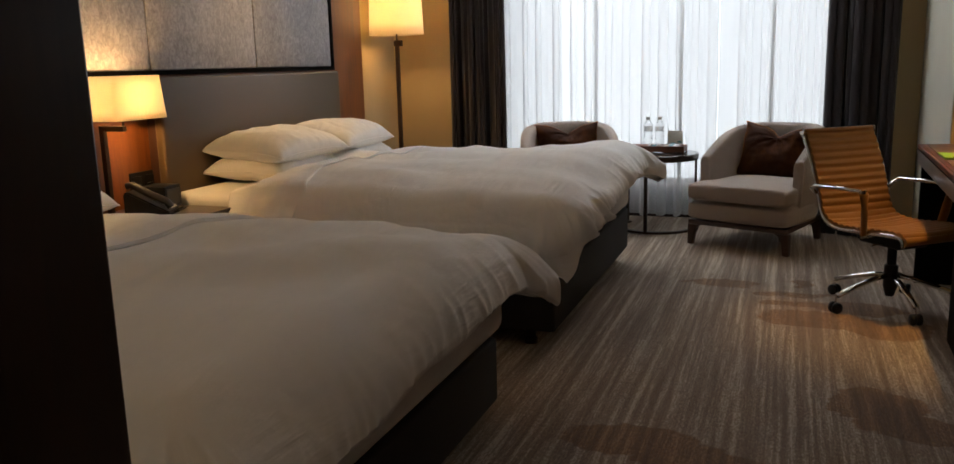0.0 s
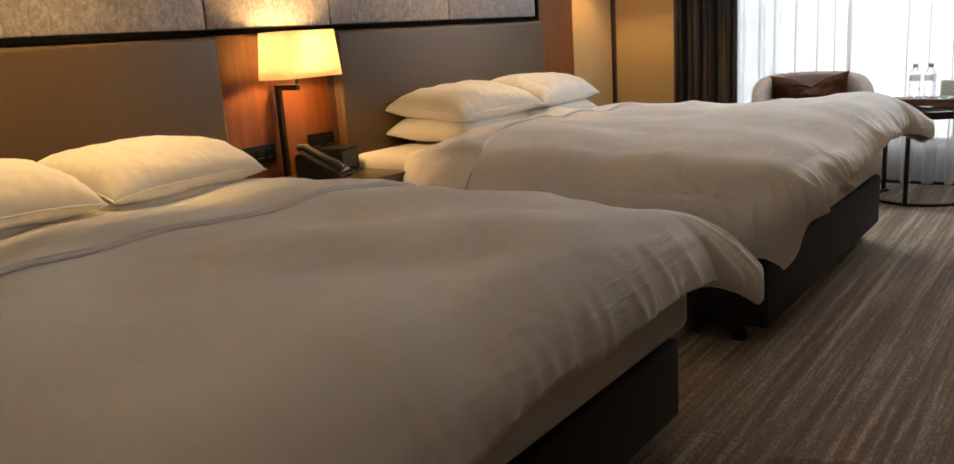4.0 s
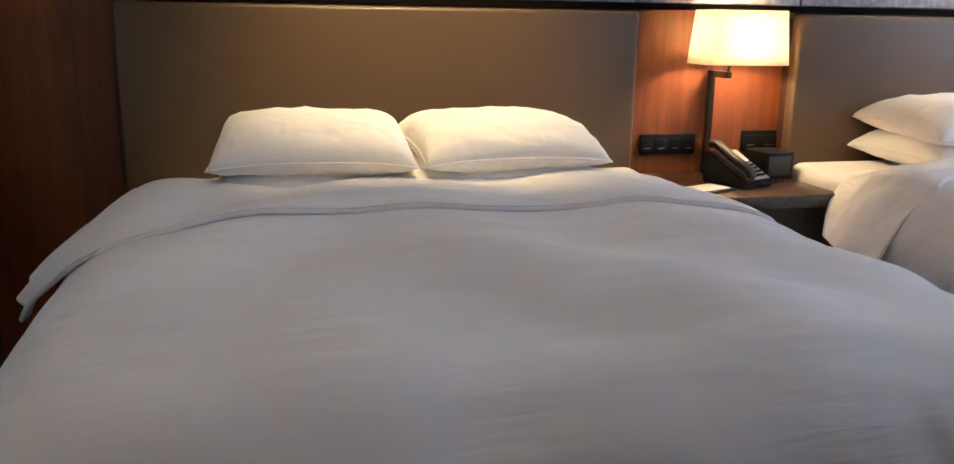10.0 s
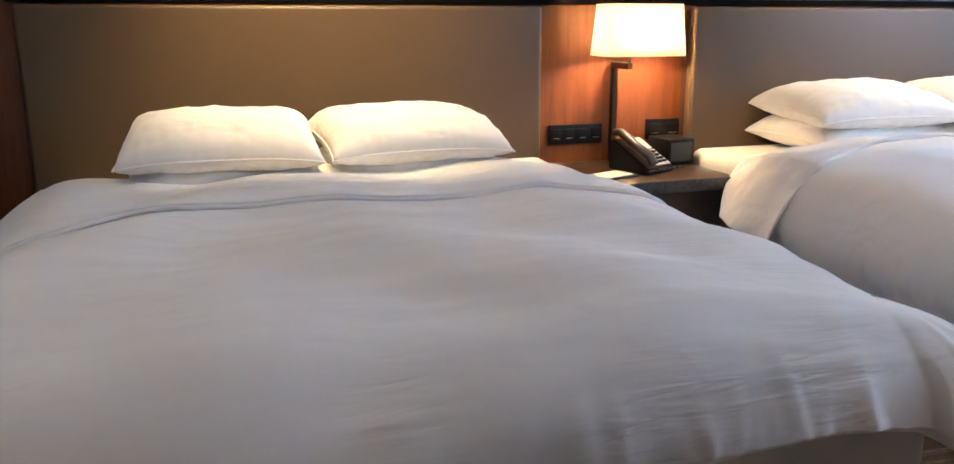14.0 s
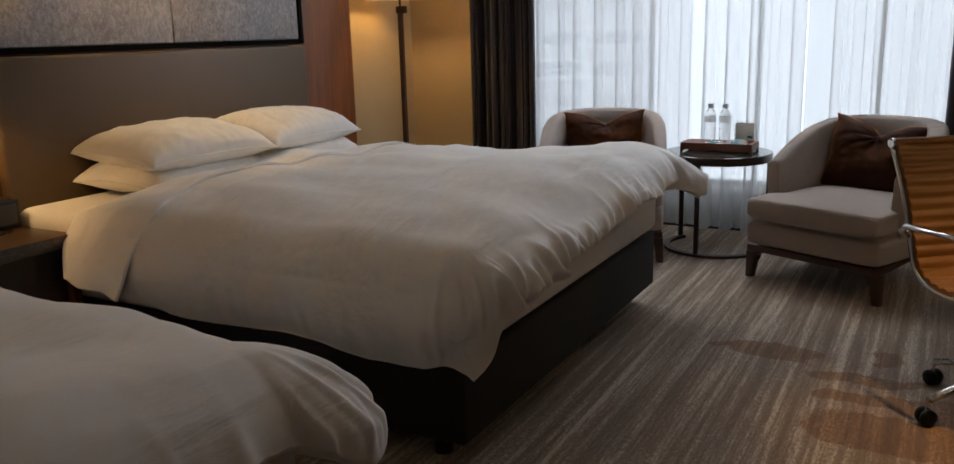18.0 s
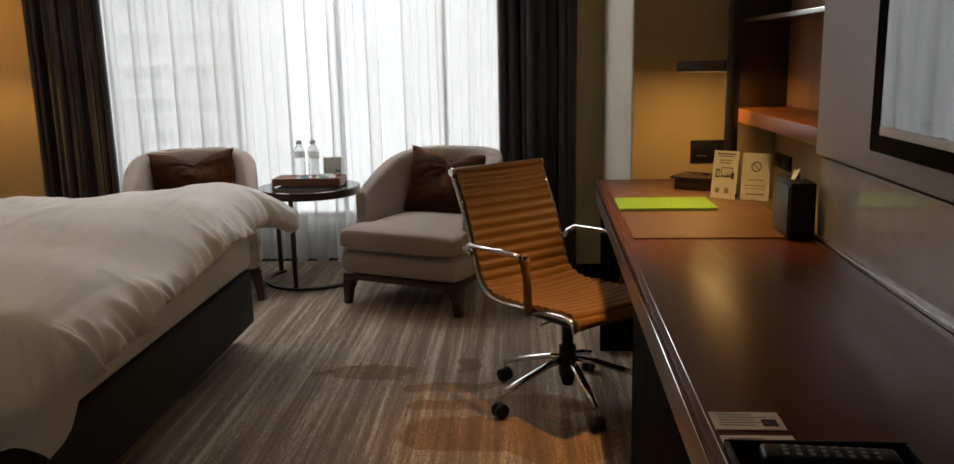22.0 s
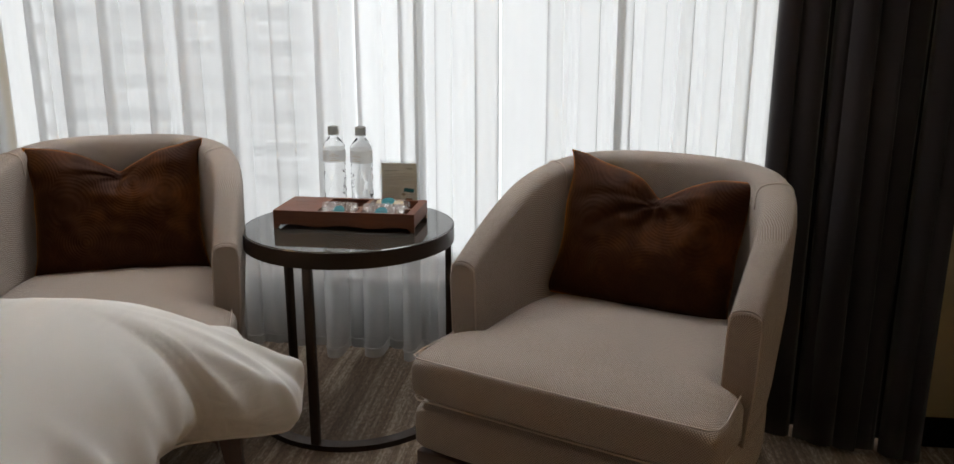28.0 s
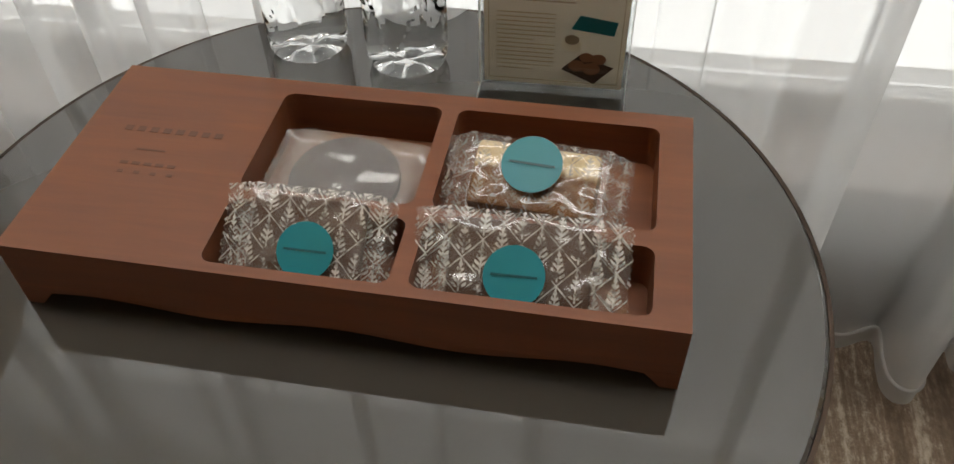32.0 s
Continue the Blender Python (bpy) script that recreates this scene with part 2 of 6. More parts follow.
def carpet():
    m = Nodes("striped_carpet", (0.2, 0.15, 0.11), 0.95)
    pos = m.node("NewGeometry")
    broad = m.noise(13, 3, 0.6, (1, 0.02, 1))
    thin = m.noise(44, 2, 0.6, (1, 0.025, 1))
    threads = m.noise(190, 2, 0.6, (1, 0.06, 1))
    dashes = m.noise(130, 2, 0.6, (1, 0.45, 1))
    pile = m.noise(420, 3, 0.7)
    fac = m.math("ADD", m.math("MULTIPLY", broad, 0.36), m.math("MULTIPLY", thin, 0.42))
    fac = m.math("ADD", fac, m.math("MULTIPLY", threads, 0.22))
    fac = m.math("ADD", fac, m.math("MULTIPLY", m.math("SUBTRACT", dashes, 0.5), 0.32))
    fac = m.math("ADD", fac, m.math("MULTIPLY", m.math("SUBTRACT", pile, 0.5), 0.22))
    ground = m.ramp(fac, [(0.4, (0.16, 0.107, 0.07)), (0.47, (0.225, 0.158, 0.108)), (0.53, (0.3, 0.222, 0.158)), (0.57, (0.46, 0.375, 0.285)), (0.63, (0.58, 0.49, 0.39))])
    # woven brown leaf patches
    warp = m.node("TexNoise", 1, {"Vector": pos, "Scale": 6.0, "Detail": 4.0})
    warp = m.node("VectorMath", ins={0: warp, 1: (0.5, 0.5, 0.5)}, operation="SUBTRACT")
    warp = m.node("VectorMath", ins={0: warp, 1: (0.3, 0.16, 0.0)}, operation="MULTIPLY")
    at = m.node("VectorMath", ins={0: pos, 1: warp}, operation="ADD")
    mask = None
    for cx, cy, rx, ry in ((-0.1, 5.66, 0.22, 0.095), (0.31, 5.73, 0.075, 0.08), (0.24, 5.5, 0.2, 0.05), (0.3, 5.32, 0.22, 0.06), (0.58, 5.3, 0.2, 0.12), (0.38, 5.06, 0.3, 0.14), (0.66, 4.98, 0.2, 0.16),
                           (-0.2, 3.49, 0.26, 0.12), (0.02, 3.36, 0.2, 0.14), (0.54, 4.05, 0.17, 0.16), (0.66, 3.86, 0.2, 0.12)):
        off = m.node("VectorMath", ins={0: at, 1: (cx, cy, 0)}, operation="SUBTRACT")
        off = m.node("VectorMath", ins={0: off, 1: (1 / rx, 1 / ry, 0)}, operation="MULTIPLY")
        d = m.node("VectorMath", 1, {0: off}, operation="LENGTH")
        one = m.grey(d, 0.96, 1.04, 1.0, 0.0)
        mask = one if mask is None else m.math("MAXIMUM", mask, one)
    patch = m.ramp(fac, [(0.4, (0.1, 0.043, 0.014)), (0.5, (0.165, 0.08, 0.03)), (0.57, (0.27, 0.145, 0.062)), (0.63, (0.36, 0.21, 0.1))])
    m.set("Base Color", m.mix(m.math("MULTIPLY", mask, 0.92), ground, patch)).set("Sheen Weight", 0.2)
    return m.bump(m.math("ADD", pile, m.math("MULTIPLY", threads, 0.6)), 0.5, 0.006).mat


def silk():
    m = Nodes("textured_silk", (0.36, 0.33, 0.32), 0.5)
    crackle, broad = m.noise(38, 8, 0.78, (1, 1, 0.7), distortion=1.2), m.noise(3, 3, 0.5)
    fac = m.math("ADD", m.math("MULTIPLY", crackle, 0.8), m.math("MULTIPLY", broad, 0.2))
    m.set("Base Color", m.ramp(fac, [(0.38, (0.23, 0.205, 0.205)), (0.5, (0.37, 0.34, 0.34)), (0.6, (0.55, 0.515, 0.51))]))
    m.set("Sheen Weight", 0.3)
    return m.bump(crackle, 0.4, 0.004).mat


def veil(name, colour, clear):
    """A thin cloth that light passes through."""
    mat = bpy.data.materials.new(name)
    mat.use_nodes = True
    n, l = mat.node_tree.nodes, mat.node_tree.links
    n.remove(n["Principled BSDF"])
    through_, front, open_ = n.new("ShaderNodeBsdfTranslucent"), n.new("ShaderNodeBsdfDiffuse"), n.new("ShaderNodeBsdfTransparent")
    through_.inputs[0].default_value = front.inputs[0].default_value = (*colour, 1)
    a, b = n.new("ShaderNodeMixShader"), n.new("ShaderNodeMixShader")
    a.inputs[0].default_value, b.inputs[0].default_value = 0.35, clear
    l.new(through_.outputs[0], a.inputs[1]), l.new(front.outputs[0], a.inputs[2])
    l.new(a.outputs[0], b.inputs[1]), l.new(open_.outputs[0], b.inputs[2])
    l.new(b.outputs[0], n["Material Output"].inputs[0])
    return mat


CARPET, SILK = carpet(), silk()
SHEER = veil("sheer_voile", (0.88, 0.89, 0.895), 0.4)
SHADE = veil("lamp_shade_linen", (0.9, 0.82, 0.66), 0.03)
GLASS = Nodes("window_glass", (1, 1, 1), 0.0, Transmission_Weight=1.0, IOR=1.45).mat

TAN_DESK = plain("desk_leather", (0.105, 0.042, 0.0065), 0.55)
SPLASH = plain("back_painted_glass", (0.42, 0.375, 0.33), 0.06)
LIME = plain("lime_card", (0.17, 0.36, 0.008), 0.5)
PALE_LIME = plain("pale_lime_print", (0.3, 0.45, 0.1), 0.5)
PAPER = plain("white_paper", (0.8, 0.74, 0.6), 0.8)
CREAM = veil("cream_card", (0.78, 0.72, 0.63), 0.0)
SLATE = plain("slate_panel", (0.035, 0.046, 0.052), 0.4)
PHONE_KEY = plain("phone_key", (0.42, 0.4, 0.37), 0.5)
KEY_GREY = plain("key_grey", (0.2, 0.19, 0.18), 0.5)
TEAL = plain("teal_print", (0.0, 0.18, 0.21), 0.45)
DARK_TEAL = plain("dark_teal_print", (0.0, 0.07, 0.08), 0.45)
CHOCOLATE = plain("chocolate_cake", (0.075, 0.034, 0.016), 0.8)
CRUST = plain("baked_crust", (0.3, 0.12, 0.05), 0.7)
SMOKED = Nodes("smoked_glass", (0.05, 0.045, 0.038), 0.04, IOR=1.85).mat
GOLD_INK = plain("gold_ink", (0.42, 0.32, 0.16), 0.5)
CAP = veil("grey_cap", (0.62, 0.61, 0.58), 0.0)
LABEL = veil("pale_label", (0.88, 0.86, 0.83), 0.4)


def clear(name, colour, rough, ior):
    return Nodes(name, colour, rough, Transmission_Weight=1.0, IOR=ior).mat


WATER = clear("bottled_water", (0.97, 0.98, 0.98), 0.0, 1.16)


def thin_acrylic():
    mat = bpy.data.materials.new("acrylic")
    mat.use_nodes = True
    n, l = mat.node_tree.nodes, mat.node_tree.links
    n.remove(n["Principled BSDF"])
    open_, gloss, mixed = n.new("ShaderNodeBsdfTransparent"), n.new("ShaderNodeBsdfGlossy"), n.new("ShaderNodeMixShader")
    open_.inputs[0].default_value, gloss.inputs["Roughness"].default_value, mixed.inputs[0].default_value = (0.97, 0.98, 0.98, 1), 0.05, 0.07
    l.new(open_.outputs[0], mixed.inputs[1]), l.new(gloss.outputs[0], mixed.inputs[2]), l.new(mixed.outputs[0], n["Material Output"].inputs[0])
    return mat


ACRYLIC = thin_acrylic()


def sponge():
    m = Nodes("sponge_cake", (0.6, 0.42, 0.16), 0.85)
    crumb = m.noise(160, 4, 0.7, local=True)
    z = m.node("SeparateXYZ", 2, {"Vector": m.node("TexCoord", 3)})
    body = m.ramp(z, [(0.004, (0.3, 0.13, 0.035)), (0.022, (0.4, 0.19, 0.05)), (0.0255, (0.72, 0.6, 0.36))])
    y = m.node("SeparateXYZ", 1, {"Vector": m.node("TexCoord", 3)})
    crust = m.grey(m.math("ADD", y, m.math("MULTIPLY", m.math("SUBTRACT", crumb, 0.5), 0.012)), 0.002, 0.007, 1.0, 0.0)
    body = m.mix(crust, body, (0.16, 0.058, 0.012))
    m.set("Base Color", m.mix(m.grey(crumb, 0.4, 0.8, 0.0, 0.3), body, (0.42, 0.25, 0.08)))
    return m.bump(crumb, 0.4, 0.003).mat


SPONGE = sponge()


def wrapper(name, amount, base):
    """A clear film with a white lace print."""
    m = Nodes(name, (0.72, 0.68, 0.62), 0.35)
    mat = m.mat
    n, l = m.tree.nodes, m.tree.links
    S = 46.0
    pos = m.node("VectorMath", ins={0: m.node("TexCoord", 3), 1: (1, 1, 0)}, operation="MULTIPLY")
    centre = m.node("TexVoronoi", 2, {"Vector": pos, "Scale": S, "Randomness": 0.0})
    o = m.node("VectorMath", ins={0: m.node("VectorMath", ins={0: pos, 1: centre}, operation="SUBTRACT"), 1: (S, S, 0)}, operation="MULTIPLY")
    up = m.node("SeparateXYZ", 1, {"Vector": o})
    o = m.node("VectorMath", ins={0: o}, operation="ABSOLUTE")
    ox, oy = m.node("SeparateXYZ", 0, {"Vector": o}), m.node("SeparateXYZ", 1, {"Vector": o})
    def fern(side, up):
        t = m.math("DIVIDE", m.math("ADD", up, 0.4), 0.8)
        fronds = m.math("LESS_THAN", m.math("FRACT", m.math("SUBTRACT", m.math("MULTIPLY", t, 5.0), m.math("MULTIPLY", side, 5.5))), 0.55)
        half = m.math("MULTIPLY", m.math("POWER", m.math("MAXIMUM", m.math("SUBTRACT", 1.0, t), 0.0), 0.7), 0.25)
        inside = m.math("MULTIPLY", m.math("GREATER_THAN", t, 0.12), m.math("LESS_THAN", t, 1.0))
        stem = m.math("MULTIPLY", m.math("LESS_THAN", side, 0.025), m.math("GREATER_THAN", t, 0.0))
        return m.math("MAXIMUM", stem, m.math("MULTIPLY", m.math("MULTIPLY", m.math("LESS_THAN", side, half), inside), fronds))

    centre2 = m.node("TexVoronoi", 2, {"Vector": m.node("VectorMath", ins={0: pos, 1: (0.5 / S, 0.5 / S, 0)}, operation="ADD"), "Scale": S, "Randomness": 0.0})
    o2 = m.node("VectorMath", ins={0: m.node("VectorMath", ins={0: m.node("VectorMath", ins={0: pos, 1: (0.5 / S, 0.5 / S, 0)}, operation="ADD"), 1: centre2}, operation="SUBTRACT"), 1: (S, S, 0)}, operation="MULTIPLY")
    side2, up2 = m.math("ABSOLUTE", m.node("SeparateXYZ", 0, {"Vector": o2})), m.node("SeparateXYZ", 1, {"Vector": o2})
    leaf = m.math("MAXIMUM", fern(ox, up), fern(side2, up2))
    bars = m.math("LESS_THAN", m.math("ABSOLUTE", m.math("SUBTRACT", m.math("ADD", ox, oy), 0.5)), 0.025)
    worn = m.grey(m.noise(150, 3, 0.6, local=True), 0.34, 0.56)
    lace = m.math("MULTIPLY", m.math("MAXIMUM", leaf, bars), worn)
    fac = m.math("ADD", m.math("MULTIPLY", lace, amount), base)
    film = n.new("ShaderNodeBsdfTransparent")
    gloss = n.new("ShaderNodeBsdfGlossy")
    gloss.inputs["Roughness"].default_value = 0.15
    a, b = n.new("ShaderNodeMixShader"), n.new("ShaderNodeMixShader")
    a.inputs[0].default_value = 0.08
    l.new(film.outputs[0], a.inputs[1]), l.new(gloss.outputs[0], a.inputs[2])
    l.new(fac, b.inputs[0]), l.new(a.outputs[0], b.inputs[1]), l.new(m.bsdf.outputs[0], b.inputs[2])
    l.new(b.outputs[0], n["Material Output"].inputs[0])
    return mat


WRAP_LACE, WRAP_LACE2, WRAP_CLEAR = wrapper("lace_wrapper", 0.6, 0.05), wrapper("light_lace_wrapper", 0.34, 0.05), wrapper("milky_wrapper", 0.05, 0.13)


# ---- building blocks ----
def part(name, bm, material, parent=None, label=""):
    """Links a bmesh as one mesh object, a part of parent where given."""
    me = bpy.data.meshes.new(name)
    bmesh.ops.recalc_face_normals(bm, faces=bm.faces)
    bm.to_mesh(me)
    bm.free()
    if material:
        me.materials.append(material)
    ob = new(name, me)
    if parent:
        ob.parent = parent
    if label:
        ob["label"] = label
    return ob


def smooth(ob, angle=40):
    ob.data.shade_smooth()
    ob.data.set_sharp_from_angle(angle=radians(angle))
    return ob


def box(x0, x1, y0, y1, z0, z1, bevel=0.004, segments=2, bm=None):
    """A bevelled box between the given bounds."""
    made = bmesh.new()
    bmesh.ops.create_cube(made, size=1.0)
    for v in made.verts:
        v.co = Vector(((x0 + x1) / 2 + v.co.x * (x1 - x0), (y0 + y1) / 2 + v.co.y * (y1 - y0), (z0 + z1) / 2 + v.co.z * (z1 - z0)))
    if bevel:
        bmesh.ops.bevel(made, geom=made.edges[:], offset=bevel, segments=segments, affect="EDGES", profile=0.5)
    if bm is None:
        return made
    me = bpy.data.meshes.new("tmp")
    made.to_mesh(me)
    made.free()
    bm.from_mesh(me)
    bpy.data.meshes.remove(me)
    return bm


def turned(profile, steps=32, centre=(0, 0, 0)):
    """A solid of revolution about z from (radius, height) pairs."""
    bm = bmesh.new()
    rings = []
    for r, z in profile:
        if r < 1e-6:
            rings.append([bm.verts.new((centre[0], centre[1], centre[2] + z))])
        else:
            rings.append([bm.verts.new((centre[0] + r * math.cos(2 * math.pi * i / steps), centre[1] + r * math.sin(2 * math.pi * i / steps), centre[2] + z)) for i in range(steps)])
    for a, b in zip(rings, rings[1:]):
        for i in range(steps):
            j = (i + 1) % steps
            if len(a) == 1 and len(b) > 1:
                bm.faces.new((a[0], b[j], b[i]))
            elif len(b) == 1 and len(a) > 1:
                bm.faces.new((a[i], a[j], b[0]))
            elif len(a) > 1:
                bm.faces.new((a[i], a[j], b[j], b[i]))
    return bm


def tube(points, radius, steps=10, flat=1.0):
    """A round bar along points."""
    bm = bmesh.new()
    pts = [Vector(p) for p in points]
    rings = []
    for i, p in enumerate(pts):
        way = (pts[min(i + 1, len(pts) - 1)] - pts[max(i - 1, 0)]).normalized()
        side = way.cross(Vector((0, 0, 1)))
        side = side.normalized() if side.length > 1e-3 else Vector((1, 0, 0))
        up = side.cross(way).normalized()
        rings.append([bm.verts.new(p + radius * (math.cos(a) * side + flat * math.sin(a) * up)) for a in (2 * math.pi * k / steps for k in range(steps))])
    for a, b in zip(rings, rings[1:]):
        for k in range(steps):
            bm.faces.new((a[k], a[(k + 1) % steps], b[(k + 1) % steps], b[k]))
    bm.faces.new(rings[0][::-1]), bm.faces.new(rings[-1])
    return bm


def thing(name, label, category, at=(0, 0, 0), turn=0.0, group=""):
    ob = new(name)
    ob.empty_display_size = 0.1
    ob.matrix_world = pose(*at, 0, 0, turn)
    return tagged(ob, label, category, group)


def structure(name, bm, material, label="", category=""):
    return tagged(part(name, bm, material), label, category or name.split("_")[0], kind="structure")


def sheet(fn, nu, nv, closed_u=False):
    """A surface from fn(u, v) with u and v from 0 to 1."""
    bm = bmesh.new()
    g = [[bm.verts.new(fn(i / (nu if closed_u else nu - 1), j / (nv - 1))) for j in range(nv)] for i in range(nu)]
    for i in range(nu if closed_u else nu - 1):
        for j in range(nv - 1):
            k = (i + 1) % nu
            bm.faces.new((g[i][j], g[k][j], g[k][j + 1], g[i][j + 1]))
    return bm


def solid(ob, thickness, offset=-1.0):
    mod = ob.modifiers.new("thick", "SOLIDIFY")
    mod.thickness, mod.offset = thickness, offset
    return ob


# ---- the room ----
CEIL = 2.6
X0, X1, Y0, Y1 = -2.95, 1.62, -1.6, 7.86
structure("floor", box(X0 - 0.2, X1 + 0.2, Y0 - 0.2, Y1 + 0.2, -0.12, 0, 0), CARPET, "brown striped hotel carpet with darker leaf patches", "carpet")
structure("ceiling", box(X0 - 0.2, X1 + 0.2, Y0 - 0.2, Y1 + 0.2, CEIL, CEIL + 0.12, 0), WHITE_PAINT, "plain white ceiling", "ceiling")
structure("wall_west", box(X0 - 0.15, X0, Y0, Y1 + 0.2, 0, CEIL, 0), BEIGE, "beige painted wall behind the floor lamp", "wall")
structure("wall_east", box(X1, X1 + 0.15, Y0, Y1 + 0.2, 0, CEIL, 0), BEIGE, "beige painted wall behind the desk", "wall")
structure("wall_south", box(X0, X1, Y0 - 0.15, Y0, 0, CEIL, 0), BEIGE, "plain beige wall at the entrance", "wall")
WX0, WX1, WZ0, WZ1 = -2.2, 0.75, 0.25, 2.45
north = box(X0, WX0, Y1 - 0.3, Y1 + 0.1, 0, CEIL, 0)
box(WX1, X1, Y1 - 0.3, Y1 + 0.1, 0, CEIL, 0, bm=north)
box(WX0, WX1, Y1 - 0.1, Y1 + 0.1, WZ1, CEIL, 0, bm=north)
structure("wall_north", north, BEIGE, "beige window wall", "wall")
structure("wall_under_window", box(WX0, WX1, 7.675, Y1 + 0.1, 0, WZ0 - 0.031, 0), plain("grey_panel", (0.16, 0.16, 0.155), 0.6), "grey panel under the window", "wall panel")
structure("wall_window_return", box(0.8, 1.02, 7.16, Y1 - 0.3, 0, CEIL, 0), BEIGE, "beige wall return beside the curtain", "wall")
structure("pillar", box(1.02, X1, 5.97, Y1 - 0.3, 0, CEIL, 0.003), plaster("cream_pillar", (0.62, 0.6, 0.5)), "pale painted pillar beside the desk", "pillar")
structure("wall_desk_end", box(1.024, X1, 5.955, 5.97, 0.0, CEIL, 0), BEIGE, "beige wall at the end of the desk", "wall")
structure("wall_entrance", box(-2.25, -0.5, Y0, 1.42, 0, CEIL, 0), GREY_WALL, "pale grey wall beside the bed", "wall")
structure("wall_niche", box(X0, -2.25, Y0, 1.36, 0, CEIL, 0), WOOD_NICHE, "cherry wood panel in the niche, coloured darker than the bedhead panelling", "wall panel")
post = structure("trim_entrance", box(-0.62, -0.47, 1.40, 1.56, 0, CEIL, 0.004), WOOD_DARK, "dark wooden corner post at the entrance", "trim")
structure("wall_bedhead", box(X0, -2.76, 1.36, 6.6, 0, CEIL, 0.003), WOOD_PANEL, "cherry wood panelling behind the beds", "wall panel")

# no fixture is visible; rings are added where the lamps hang
for x, y, power in DOWN_AND_FILL_LIGHTS:
    dn = thing("unseen_downlight", "round recessed white downlight, out of view, placed for its light", "downlight", (x, y, CEIL), 0, "downlights")
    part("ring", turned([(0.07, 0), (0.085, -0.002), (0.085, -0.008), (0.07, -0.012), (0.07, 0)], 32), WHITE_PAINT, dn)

# ---- window ----
ALU = plain("white_aluminium", (0.78, 0.78, 0.77), 0.55)
win = thing("window_1", "wide hotel window with an aluminium frame", "window")
win["kind"] = "structure"
MULLIONS = (WX0, -1.28, -0.6, 0.08, WX1)
for xa, xb in zip(MULLIONS, MULLIONS[1:]):
    pane = part("pane", box(xa + 0.013, xb - 0.013, Y1 - 0.03, Y1 - 0.022, WZ0 + 0.041, WZ1 - 0.051, 0), GLASS, win)
    pane.visible_shadow = False
    part("window_frame", box(xb - 0.013, xb + 0.013, Y1 - 0.04, Y1 + 0.02, WZ0 + 0.041, WZ1 - 0.051), ALU, win)
part("window_frame", box(WX0 - 0.001, WX0 + 0.03, Y1 - 0.06, Y1 + 0.02, WZ0, WZ1), ALU, win)
part("window_frame", box(WX0 + 0.03, WX1 - 0.03, Y1 - 0.06, Y1 + 0.02, WZ1 - 0.05, WZ1), ALU, win)
part("window_frame", box(WX0 + 0.03, WX1 - 0.03, Y1 - 0.06, Y1 + 0.02, WZ0, WZ0 + 0.04), ALU, win)
part("window_sill", box(WX0, WX1, 7.665, Y1 - 0.06, WZ0 - 0.03, WZ0), TAUPE, win)
structure("baseboard_window", box(WX0, WX1, 7.66, 7.6745, 0, 0.06, 0.002), WOOD_DARK, "dark baseboard under the window", "baseboard")


def drape(name, x0, x1, y, z0, z1, folds, depth, material, label, seed, turn):
    rng = random.Random(seed)
    ph = [rng.uniform(0, 6.28) for _ in range(6)]

    def fn(u, v):
        w = u * folds * 2 * math.pi
        amp = depth * (0.75 + 0.35 * math.sin(u * 9 + ph[0]) * math.sin(u * 23 + ph[1]))
        sway = 0.35 * math.sin(v * 2.2 + ph[2] + u * 7) * (1 - v)
        w2 = w + 2.2 * math.sin(u * 13 + ph[3]) + 1.1 * math.sin(u * 37 + ph[4]) + sway
        return (x0 + u * (x1 - x0) + 0.45 * depth * math.sin(w2 * 2 + ph[5]), y + amp * math.sin(w2) + turn * u, z0 + v * (z1 - z0) + (0.008 * math.sin(w2 + 1) if v == 0 else 0))
    ob = part(name, sheet(fn, int(folds * 18), 26), material)
    smooth(ob, 180)
    return tagged(ob, label, "curtain")


